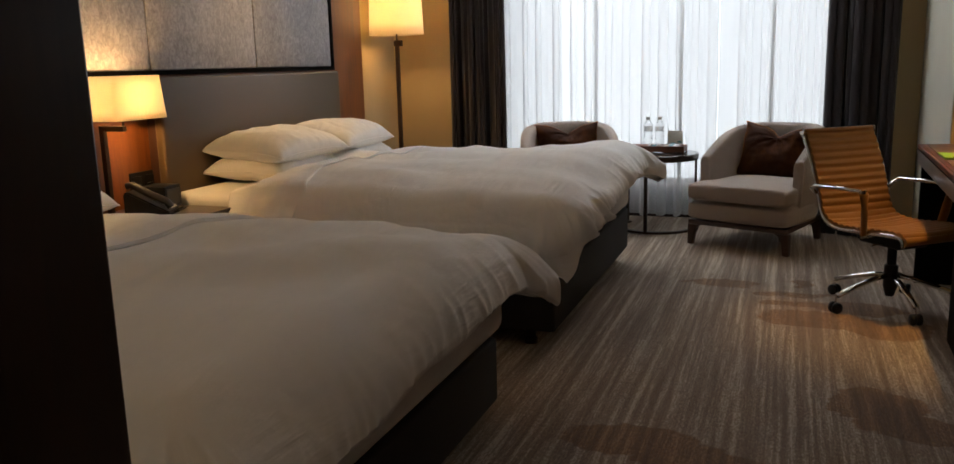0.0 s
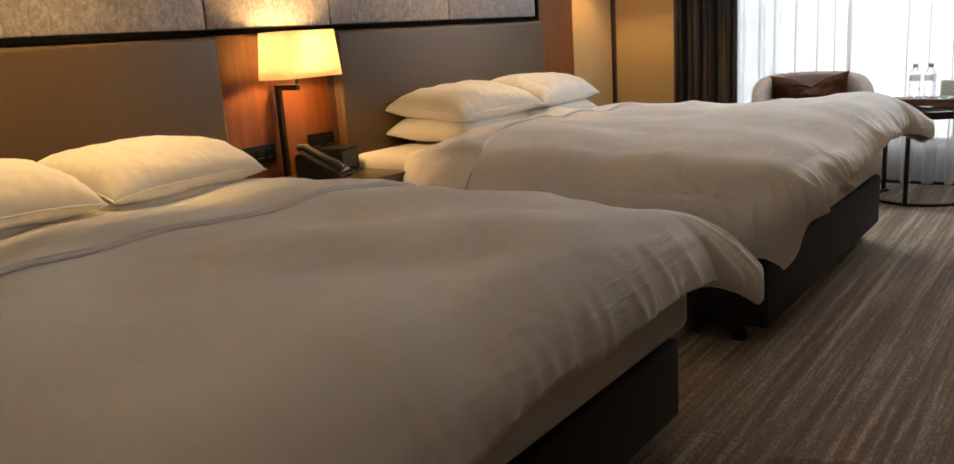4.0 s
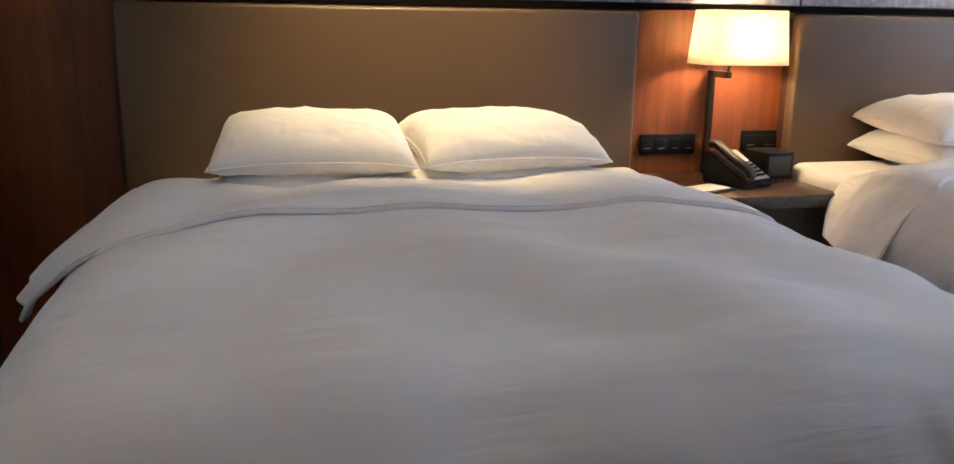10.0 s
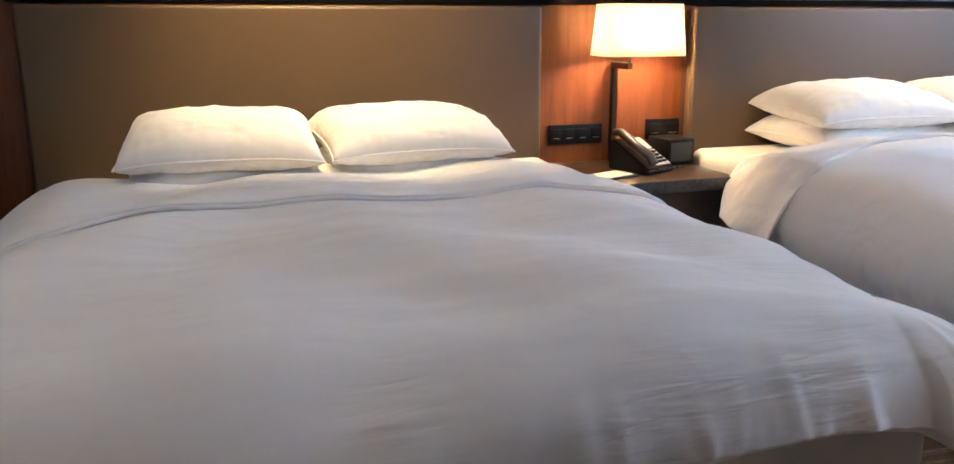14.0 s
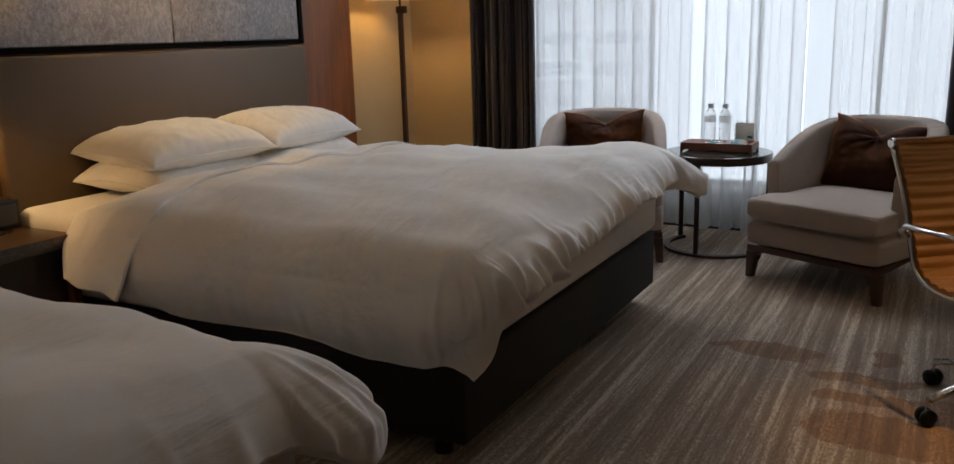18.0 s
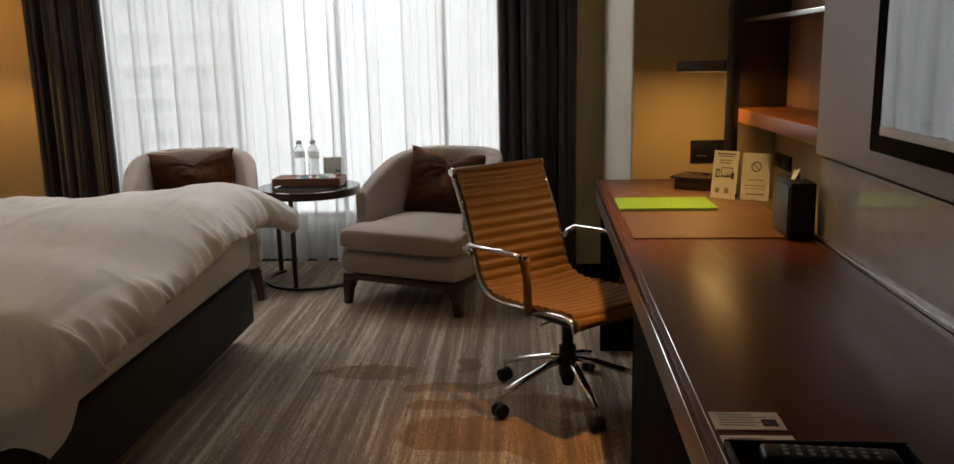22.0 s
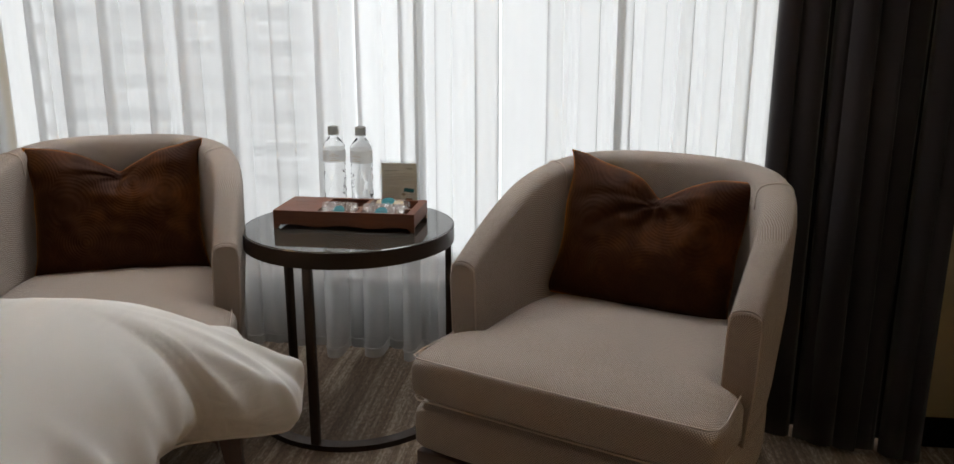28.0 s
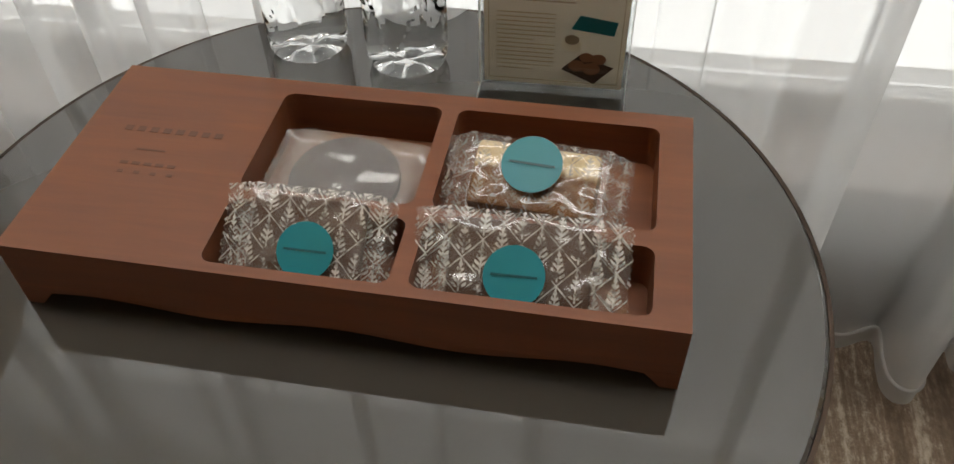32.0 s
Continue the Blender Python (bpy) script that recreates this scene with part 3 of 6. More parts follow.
def sheer(x0, x1, y, z0, z1, seed, pleats):
    """Voile in flat panels between pleats (place, width, depth) that stand out into the room like soft pipes."""
    rng = random.Random(seed)
    pts, x, k = [], x0, 0
    for c, w, d in pleats:
        gap = c - w * 0.5 - x
        for f in (0.0, 0.25, 0.5, 0.75, 1.0):
            pts.append((x + gap * f, rng.uniform(-0.006, 0.008) + 0.012 * math.sin(f * math.pi), k))
        pts += [(c - w * 0.5, d * 0.5, k), (c - w * 0.46, d * 0.85, k), (c - w * 0.2, d * 1.05, k), (c + w * 0.2, d * 1.05, k), (c + w * 0.46, d * 0.85, k), (c + w * 0.5, d * 0.5, k), (c + w * 0.52, d * 0.15, k)]
        x, k = c + w * 0.54, k + 1
    pts += [(x + (x1 - x) * f, 0.01 * math.sin(f * 5), k) for f in (0.0, 0.3, 0.6, 0.8, 1.0, 1.001)]
    pts = [Vector(p) for p in pts]

    def fn(u, v):
        f = u * (len(pts) - 3)
        i = min(int(f), len(pts) - 4)
        t = f - i
        p0, p1, p2, p3 = pts[i:i + 4]
        c = 0.5 * ((2 * p1) + (p2 - p0) * t + (2 * p0 - 5 * p1 + 4 * p2 - p3) * t * t + (3 * p1 - p0 - 3 * p2 + p3) * t ** 3)
        low = 1 - v
        drift = 0.03 * (0.35 - low) * noise.noise(Vector((c.z * 0.77, v * 1.1, seed))) + 0.01 * noise.noise(Vector((c.z * 1.3, v * 2.5, seed + 4))) * v
        return (c.x + drift, y - c.y * (0.62 + 0.5 * low) - 0.012 * noise.noise(Vector((c.x * 3, v * 1.4, seed + 8))), z0 + v * (z1 - z0))
    ob = smooth(part("sheer_curtain", sheet(fn, len(pts) * 5, 30), SHEER), 180)
    hem = [fn(i / 700, 0.012) for i in range(701)]
    smooth(part("hem", tube(hem, 0.0035, 5), SHEER, ob, "doubled white hem"), 180)
    return tagged(ob, "translucent white voile curtain across the window", "curtain", "voile curtains")


sheer(-2.2, -0.3, 7.575, 0.04, CEIL - 0.02, 3, ((-2.05, 0.04, 0.06), (-1.94, 0.04, 0.07), (-1.79, 0.035, 0.06), (-1.68, 0.04, 0.07), (-1.54, 0.045, 0.075), (-1.395, 0.04, 0.07), (-1.28, 0.05, 0.085), (-1.12, 0.05, 0.03),
                                                 (-0.985, 0.06, 0.03), (-0.828, 0.056, 0.1), (-0.7, 0.066, 0.085), (-0.575, 0.045, 0.1), (-0.47, 0.05, 0.02), (-0.335, 0.066, 0.095)))
sheer(-0.34, 0.62, 7.6, 0.04, CEIL - 0.02, 8, ((-0.13, 0.045, 0.075), (-0.03, 0.06, 0.03), (0.08, 0.045, 0.09), (0.17, 0.06, 0.035), (0.262, 0.034, 0.075), (0.345, 0.05, 0.04), (0.432, 0.034, 0.08), (0.53, 0.04, 0.07)))
solid(drape("curtain", -2.36, -1.9, 7.42, 0.02, CEIL - 0.02, 6, 0.055, CURTAIN, "dark plum-grey curtain gathered beside the window", 5, -0.04), 0.004)
solid(drape("curtain", 0.45, 0.87, 7.2, 0.02, CEIL - 0.02, 6, 0.055, CURTAIN, "dark plum-grey curtain gathered by the pillar", 6, -0.14), 0.004)

# ---- bed wall ----
SEAMS = (1.81, 2.72, 3.62, 4.31, 5.21, 6.09)
art = thing("wall_panel", "framed row of grey textured silk panels above the headboards", "wall panel", (-2.76, 3.95, 1.235))
for a, b in zip(SEAMS, SEAMS[1:]):
    p = part("silk_panel", box(0, 0.028, a + 0.003 - 3.95, b - 0.003 - 3.95, 0.012, 1.15, 0.007, 3), SILK, art)
    smooth(p)
for bounds in ((0, 0.035, SEAMS[0] - 0.03 - 3.95, SEAMS[-1] + 0.03 - 3.95, -0.012, 0.012), (0, 0.035, SEAMS[-1] - 3.95, SEAMS[-1] + 0.03 - 3.95, 0.0125, 1.15), (0, 0.035, SEAMS[0] - 0.03 - 3.95, SEAMS[0] - 3.95, 0.0125, 1.15)):
    part("frame", box(*bounds, 0.002), BLACK_BOARD, art)
for a, b in ((1.81, 3.6), (4.26, 6.04)):
    hb = thing("headboard", "upholstered taupe leather headboard on the wood panelling", "headboard", (-2.758, (a + b) / 2, 0.2), 0, "headboards")
    h = (b - a) / 2
    smooth(part("pad", box(0.052, 0.108, -h, h, 0, 1.015, 0.016, 4), HEADBOARD, hb))
    smooth(part("frame", box(0, 0.0515, -h + 0.012, h - 0.012, 0, 1.003, 0.003), WOOD_LEG, hb, "dark wooden backing frame"))


def bed(y0, y1, m0, m1, hem):
    group = "hotel beds"
    yc = (y0 + y1) / 2
    top = thing("bed", "double hotel bed base and mattress with white sheets", "bed", (-2.64, yc, 0), 0, group)
    w = (y1 - y0) / 2
    smooth(part("base", box(0, 1.935, -w, w, 0.085, hem, 0.012, 3), BED_BASE, top, "charcoal vinyl divan base"))
    for x in (0.15, 1.8):
        for y in (-w + 0.1, 0, w - 0.1):
            smooth(part("castor", turned([(0, 0.1), (0.022, 0.1), (0.022, 0.03), (0.03, 0.025), (0.03, 0.0), (0, 0)], 14, (x, y, 0)), BRONZE, top, "dark metal castor"))
    mattress = box(0.0, 1.94, m0 - yc, m1 - yc, hem + 0.001, 0.656, 0.05, 5)
    for v in mattress.verts:
        if v.co.x > 1 and v.co.z > 0.5:
            v.co.z -= 0.06
    smooth(part("mattress", mattress, SHEET, top, "mattress in a white fitted sheet"))
    return top


def pleat_field(seed, lo, hi, near, far):
    """Pleats that start at a seam: height at (place along the seam, distance from it). near, far: their spacing."""
    rng = random.Random(seed)
    bins, c = {}, lo
    while c < hi:
        c += rng.uniform(near, far)
        one = (c, rng.uniform(0.009, 0.016), rng.uniform(0.2, 0.31) if rng.random() < 0.75 else rng.uniform(0.31, 0.43), rng.uniform(0.25, 1.0) ** 1.3, rng.uniform(-0.3, 0.3))
        for k in range(int((c - 0.2) * 10) - 1, int((c + 0.2) * 10) + 2):
            bins.setdefault(k, []).append(one)

    def at(pos, dist):
        h = 0.0
        for c, w, l, a, slant in bins.get(int(pos * 10), ()):
            if dist < l:
                x = (pos - c - slant * dist) / (w * (0.8 + 1.3 * dist / l))
                if abs(x) < 2.5:
                    e = dist / l
                    h += a * math.exp(-x * x * (1.3 if x > 0 else 0.7)) * (1 - e * e) ** 1.5 * min(1.0, 0.15 + dist / 0.14)
        return h
    return at


def quilt(ylo, yhi, seed, far_tip, near_tip, plump, crimp, taper, HF, x_foot=-0.57):
    """The upper face of a puffy quilt: place at (sx, sy) metres of cloth; tips are (reach, drop) of its two foot corners."""
    R, HS = 0.2, 0.165
    yc, w, xe = (ylo + yhi) / 2, (yhi - ylo) / 2 - R, x_foot - R
    rng = random.Random(seed)
    off = Vector((rng.uniform(0, 50), rng.uniform(0, 50), 0))
    ridge = lambda *c: max(0.0, 1 - 5 * abs(noise.noise(Vector(c)))) ** 2
    gathers, finer = pleat_field(seed + 5, -3.2, 3.2, 0.02, 0.065), pleat_field(seed + 9, -3.2, 3.2, 0.014, 0.04)

    def fn(sx, sy):
        dx, dy = max(0.0, sx - xe), max(0.0, abs(sy) - w)
        d = math.hypot(dx, dy)
        cx, cy = (dx / d, dy / d) if d > 0 else (0.0, 0.0)
        reach, drop = far_tip if sy > 0 else near_tip
        pointed = drop > 0.25
        corner = (2 * cx * cy) ** (1.3 if pointed else 1.0)
        out_r = R + (reach - R) * corner
        sag = max(0.0, min(1.0, (sx + 1.3) / 0.65)) ** 2 * 0.05 if pointed else 0.0
        H = HF * cx * cx + (HS + sag) * cy * cy if d > 0 else HF
        if pointed:
            th = d / R
            under = max(0.0, th - 1.571) * (1 - corner)
            hanging = max(0.0, d - 0.3) * (drop - H) * 3.2 * corner
        else:
            H += (drop - H) * corner
            th = d / (R * (1 + 0.5 * corner))
            under = max(0.0, th - 1.571) * (1 - 0.7 * corner)
            hanging = max(0.0, d - 0.38) * 0.1 * corner if sy > 0 else 0.0
        e = 1 + (0.02 if crimp > 0.5 else -0.15) * corner
        out = out_r * (math.sin(th) ** e if th < 1.571 else 1 - (0.45 + 0.3 * cx * cx) * (1 - math.cos(under)) - 0.3 * corner * math.sin(under))
        down = H * (1 - max(0.0, math.cos(th)) ** e) if th < 1.571 else H + (0.135 - 0.07 * cx * cx) * (1 - 0.75 * corner) * math.sin(min(under, 1.5))
        down += hanging
        if sy > 0:
            ease = (0.4 if crimp > 0.5 else 0.75) * corner
            down += (drop * (th / 1.571) ** 1.35 - down if th < 1.571 else drop - H) * ease
        flat = max(0.0, 1 - (abs(sy) / (w + R)) ** 4.0)
        along = max(0.0, min(1.0, (sx + 2.12) / 1.5))
        puff = max(0.0, min(1.0, (sx + 1.5) / 0.7)) * max(0.0, min(1.0, 0.5 + sy * 0.8))
        z = 0.638 + 0.092 * flat * (0.66 + 0.34 * math.sin(along * math.pi)) + 0.02 * (1 - along) + plump * puff * puff * (3 - 2 * puff) - down
        p = Vector((sx, sy, 0)) + off
        # soft hollows, pressed ripples across the bed and a few fine creases
        band = 0.5 + 0.5 * noise.noise(Vector((p.x * 1.1, p.y * 0.9, 7)))
        z += noise.noise(p * 1.5) * 0.024 + noise.noise(p * 3.1) * 0.03 + noise.noise(p * 6.3) * 0.009 * band
        z += band * (0.018 * noise.noise(Vector((p.x * 6.0, p.y * 1.0, 2))) + 0.009 * noise.noise(Vector((p.x * 14, p.y * 2.0 + p.x, 4))))
        z += 0.0025 * ridge(p.x * 2.6, p.y * 0.55, 1) * band
        # pleats that run in from the seam
        hang = min(1.0, th / 1.57)
        g = 0.0
        edge_x, edge_y = xe + 0.44 - sx, w + 0.46 - abs(sy)
        reach_in = min(edge_x if dy == 0 else 9.0, edge_y if dx == 0 else 9.0, 0.47 - d if d > 0 else 9.0)
        if reach_in < 0.6:
            if dx > 0 and dy > 0:
                at = math.copysign(w + 0.26 * math.atan2(dy, dx), sy)
            elif edge_x < edge_y:
                at = sy
            else:
                at = math.copysign(w + 0.41 + xe - sx, sy)
            turn_in = max(0.0, min(1.0, ((at if sy > 0 else abs(at) - (0.2 if crimp < 0.5 else 0.0)) - w + (0.2 if crimp > 0.5 else 0.08)) / 0.3))
            on_foot = 1 - max(0.0, min(1.0, (abs(at) - w - 0.3) / 0.25))
            side_gain = 0.2
            gain = on_foot * (crimp + (max(crimp, 0.95) - crimp) * turn_in) + (1 - on_foot) * side_gain
            patchy = max(0.25, min(1.0, 0.7 + 1.2 * noise.noise(p * 2.3))) * (1 - 0.45 * corner * hang)
            g = gain * patchy * (0.068 * gathers(at, max(0.0, reach_in)) + 0.036 * finer(at, max(0.0, reach_in * 1.15)))
        if dx > 0.02 and dy > 0.02 and d > 0.06:
            turn = math.atan2(dy, dx)
            wave = math.sin(turn * 21 + 4 * noise.noise(Vector((turn * 1.6, d * 2.5, seed))) + seed)
            size = max(0.2, 0.75 + 0.9 * noise.noise(Vector((turn * 3, seed, d))))
            g += 0.017 * size * max(0.0, wave) ** 1.3 * min(1.0, (d - 0.06) / 0.16) * math.sin(2 * turn) ** 0.6
        g *= 1 - min(1.0, corner * 1.5) * max(0.0, min(1.0, (th - 1.25) / 0.4))
        tuck = taper * (1 - along) if sy < 0 else 0.0
        return (min(sx, xe) + cx * (out + g * hang), yc + math.copysign(min(abs(sy), w) + cy * (out + g * hang) - tuck * max(0.0, min(1.0, (abs(sy) - 0.4) / 0.35)), sy), z + g * (1 - 0.75 * hang))
    fn.xe, fn.w, fn.R = xe, w, R
    return fn


def duvet(face, x_head=-2.12):
    x_end, y_end = face.xe + face.R * 2.2, face.w + face.R * 2.3
    at = lambda u, v: face(x_head + u * (x_end - x_head), (2 * v - 1) * y_end)
    ob = smooth(part("duvet", sheet(at, 230, 400), LINEN), 180)
    solid(ob, 0.014)
    hem = [at(i / 60, 0.0) for i in range(12, 60)] + [at(1, i / 90) for i in range(91)] + [at(i / 60, 1.0) for i in range(59, 12, -1)]
    smooth(part("hem", tube(hem, 0.002, 6), LINEN, ob, "stitched hem of the cover"), 180)
    return tagged(ob, "puffy white duvet draped over the bed", "duvet", "duvets")


def fold(face, seed, x0, x1, near_end, far_end):
    """The top of the duvet turned back on itself; near_end and far_end are the two corners of each hanging end."""
    turn_at = face.w + 0.07

    def fn(u, v):
        side = -1 if v < 0.5 else 1
        s = max(0.0, 1 - v / 0.2) if side < 0 else max(0.0, 1 - (1 - v) / 0.2)
        sy = side * turn_at if s > 0 else (v - 0.5) / 0.3 * turn_at
        k = max(0.0, abs(sy) / turn_at) ** 6
        sx = x0 + u * (x1 - x0) + 0.014 * noise.noise(Vector((u, sy * 2.2, seed))) + (0.1 * k if side < 0 else 0.05 * k) * u
        lip = 0.009 * math.sqrt(max(0.0, 1 - max(0.0, (u - 0.95) / 0.05) ** 2)) + 0.005
        n = noise.noise(Vector((sx * 4, sy * 2.5 + s, seed))) * 0.006 + noise.noise(Vector((sx * 11, sy * 7 + s * 3, seed + 3))) * 0.005
        a = Vector(face(sx, sy))
        a.z += lip + n * (1 - s) - 0.12 * max(0.0, 0.3 - u)
        if s > 0:
            e = Vector((near_end if side < 0 else far_end)[0]).lerp(Vector((near_end if side < 0 else far_end)[1]), u)
            mid = a.lerp(e, 0.5) + Vector((-0.015, side * 0.03, 0.025))
            q = (a * (1 - s) + mid * s) * (1 - s) + (mid * (1 - s) + e * s) * s
            wave = s * (0.012 * math.sin(u * 9 + seed + s * 2) + 0.012 * noise.noise(Vector((u * 3, s * 3, seed + 6))))
            return (q.x, q.y + wave, q.z + n * (1 - s))
        return tuple(a)
    ob = part("folded_sheet", sheet(fn, 60, 260), LINEN)
    smooth(ob, 180)
    solid(ob, 0.008)
    smooth(part("hem", tube([fn(0.985, i / 120) for i in range(121)], 0.0025, 6), LINEN, ob, "stitched edge of the sheet"), 180)
    return tagged(ob, "white top sheet folded back over the duvet", "sheet", "folded sheets")


def pillow_shape(length, width, height, seed, sign, blunt):
    rng = random.Random(seed)
    off = Vector((rng.uniform(0, 40), rng.uniform(0, 40), 0))

    def fn(u, v):
        a, b = 2 * u - 1, 2 * v - 1
        pinch = 1 - 0.06 * (1 - abs(a) ** 2.5) * abs(b) ** 3
        pinch2 = 1 - 0.07 * (1 - abs(b) ** 2.5) * abs(a) ** 3
        h = max(0.0, (1 - abs(a) ** 2.4) * (1 - abs(b) ** blunt)) ** 0.45
        p = Vector((a * 3, b * 3, sign * 2)) + off
        rim = max(abs(a), abs(b)) ** 4
        q = b if abs(a) > abs(b) else a
        pleat = 0.075 * rim * max(0.0, 1 - 2.6 * abs(noise.noise(Vector((q * 7 + off.x, sign * 3 + rim, off.y)))))
        droop = -0.014 * (abs(a) * abs(b)) ** 3
        h2 = h * (1 + 0.12 * noise.noise(p * 0.5)) + (0.06 * noise.noise(p * 1.1) + 0.025 * noise.noise(p * 3.2) + pleat + 0.03 * max(0.0, 1 - 6 * abs(noise.noise(p * 0.8 + Vector((7, 3, 1)))))) * min(1, h * 2)
        return (a * width / 2 * pinch2, b * length / 2 * pinch, sign * height * (0.6 if sign > 0 else 0.4) * h2 + droop)
    return fn


def pillow(m, seed, label, height, length, width=0.48, blunt=4.5):
    bm = sheet(pillow_shape(length, width, height, seed, 1, blunt), 50, 64)
    low, me = sheet(pillow_shape(length, width, height, seed, -1, blunt), 50, 64), bpy.data.meshes.new("tmp")
    low.to_mesh(me), low.free()
    bm.from_mesh(me)
    bpy.data.meshes.remove(me)
    bmesh.ops.remove_doubles(bm, verts=bm.verts, dist=0.001)
    ob = smooth(part("pillow", bm, LINEN), 180)
    ob.matrix_world = m
    at = pillow_shape(length, width, height, seed, 1, blunt)
    rim = [at(k / 20, 0) for k in range(20)] + [at(1, k / 28) for k in range(28)] + [at(1 - k / 20, 1) for k in range(20)] + [at(0, 1 - k / 28) for k in range(29)]
    smooth(part("seam", tube(rim, 0.0035, 6), LINEN, ob, "stitched pillow seam"), 180)
    return tagged(ob, label, "pillow", "bed pillows")


# the bed by the grey wall
bed(1.8, 3.515, 1.875, 3.597, 0.312)
face = quilt(1.765, 3.63, 11, (0.33, 0.22), (0.2, 0.18), 0.02, 0.18, 0.02, 0.17)
duvet(face)
fold(face, 11, -2.33, -1.64, ((-1.86, 1.695, 0.56), (-1.735, 1.70, 0.495)), ((-1.95, 3.66, 0.52), (-1.66, 3.665, 0.5)))
for k, (y, turn) in enumerate(((2.4, 2), (2.96, -2))):
    pillow(pose(-2.27, y + 0.005, 0.705, 0, 1, turn), 110 + k, "plump white pillow lying flat on the mattress", 0.14, 0.58)
    pillow(pose(-2.255, y, 0.808, 0, 5, -turn * 1.5), 220 + k, "plump white pillow stacked on another", 0.155, 0.565)
# the bed by the window
bed(4.285, 6.09, 4.25, 6.12, 0.338)
face = quilt(4.16, 6.15, 12, (0.36, 0.18), (0.2, 0.31), 0.06, 0.8, 0.0, 0.145)
duvet(face)
fold(face, 12, -2.32, -1.99, ((-2.17, 4.09, 0.475), (-1.9, 4.1, 0.43)), ((-2.1, 6.17, 0.52), (-1.95, 6.17, 0.5)))
for k, (y, turn) in enumerate(((4.86, 2), (5.5, -3))):
    pillow(pose(-2.42, y + 0.01, 0.717, 0, 2, turn), 120 + k, "plump white pillow lying flat on the mattress", 0.16, 0.66, 0.5, 3.2)
    pillow(pose(-2.4, y, 0.823, 0, 4, -turn), 240 + k, "plump white pillow stacked on another", 0.175, 0.66, 0.5, 3.0)

# ---- night stand ----
ns = thing("nightstand", "wall-hung nightstand with a brown marble top", "nightstand", (-2.76, 3.93, 0))
smooth(part("top", box(0, 0.5, -0.33, 0.3, 0.555, 0.6, 0.004), marble("brown_marble", (0.03, 0.015, 0.006), (0.085, 0.046, 0.02), 0.3), ns))
smooth(part("front_edge", box(0.5005, 0.508, -0.33, 0.3, 0.555, 0.6, 0.002), marble("grey_marble", (0.03, 0.028, 0.026), (0.09, 0.085, 0.08), 0.25), ns, "dark grey veined marble edge"))
smooth(part("body", box(0, 0.48, -0.33, 0.26, 0.2, 0.554, 0.004), plain("grey_brown_lacquer", (0.07, 0.055, 0.048), 0.4), ns))
smooth(part("side_panel", box(0, 0.5, 0.265, 0.3, 0.15, 0.554, 0.004), WOOD_PANEL, ns))
lampo = thing("bedside_lamp", "bronze bedside lamp with a lit cream shade", "lamp", (-2.62, 3.99, 0))
part("stem", box(-0.12, -0.095, -0.055, -0.03, 0.6, 1.0, 0.003), BRONZE, lampo)
part("arm", box(-0.12, 0.02, -0.055, -0.03, 0.978, 1.003, 0.003), BRONZE, lampo)
part("neck", tube([(0.008, -0.04, 1.0), (0.008, -0.03, 1.06)], 0.006), BRONZE, lampo)


def square_shade(half_low, half_high, z0, z1, parent):
    def fn(u, v):
        a = u * 2 * math.pi
        c, s = math.cos(a), math.sin(a)
        k = (abs(c) ** 9 + abs(s) ** 9) ** (-1 / 9)
        h = half_low + (half_high - half_low) * v
        return (k * c * h[0], k * s * h[1], z0 + v * (z1 - z0))
    return solid(smooth(part("shade", sheet(fn, 64, 6, True), SHADE, parent, "lit cream fabric shade"), 60), 0.003)


square_shade(Vector((0.1, 0.168)), Vector((0.088, 0.152)), 1.03, 1.225, lampo)
fl = thing("floor_lamp", "tall wooden floor lamp with a lit cream drum shade", "floor lamp", (-2.65, 6.98, 0))
smooth(part("base", turned([(0, 0.025), (0.14, 0.025), (0.15, 0.015), (0.15, 0), (0, 0)], 40), BRONZE, fl))
part("pole", box(-0.014, 0.014, -0.014, 0.014, 0.025, 1.42, 0.003), WOOD_LEG, fl)
part("joint", box(-0.02, 0.04, -0.02, 0.02, 1.385, 1.43, 0.003), BRONZE, fl)
smooth(part("neck", tube([(0, 0, 1.42), (0, 0, 1.56)], 0.007), BRONZE, fl))
solid(smooth(part("shade", sheet(lambda u, v: (0.21 * math.cos(u * 6.2832) * (1 - 0.06 * v), 0.21 * math.sin(u * 6.2832) * (1 - 0.06 * v), 1.47 + 0.32 * v), 64, 5, True), SHADE, fl, "lit cream drum shade"), 60), 0.003)

# ---- desk and the wall behind it ----
desk = thing("desk", "long walnut desk with a satin metal front edge", "desk", (0.811, 4.0, 0), -1.75)
smooth(part("top", box(-0.002, 0.54, -1.9, 1.95, 0.733, 0.753, 0.004), WOOD_DESK, desk))
smooth(part("frame", box(0.012, 0.53, -1.9, 1.948, 0.655, 0.7325, 0.002), BLACK_BOARD, desk))
smooth(part("bead", tube([(-0.001, -1.9, 0.729), (-0.001, 1.949, 0.729)], 0.0022, 6), CHROME, desk, "thin bright metal bead"), 180)
smooth(part("bead", tube([(0.012, -1.9, 0.7535), (0.012, 1.949, 0.7535)], 0.0016, 6), CHROME, desk, "thin bright metal bead"), 180)
smooth(part("edge_strip", box(0.0, 0.0115, -1.9, 1.95, 0.655, 0.7265, 0.002), EDGE_METAL, desk, "satin metal front edge"))
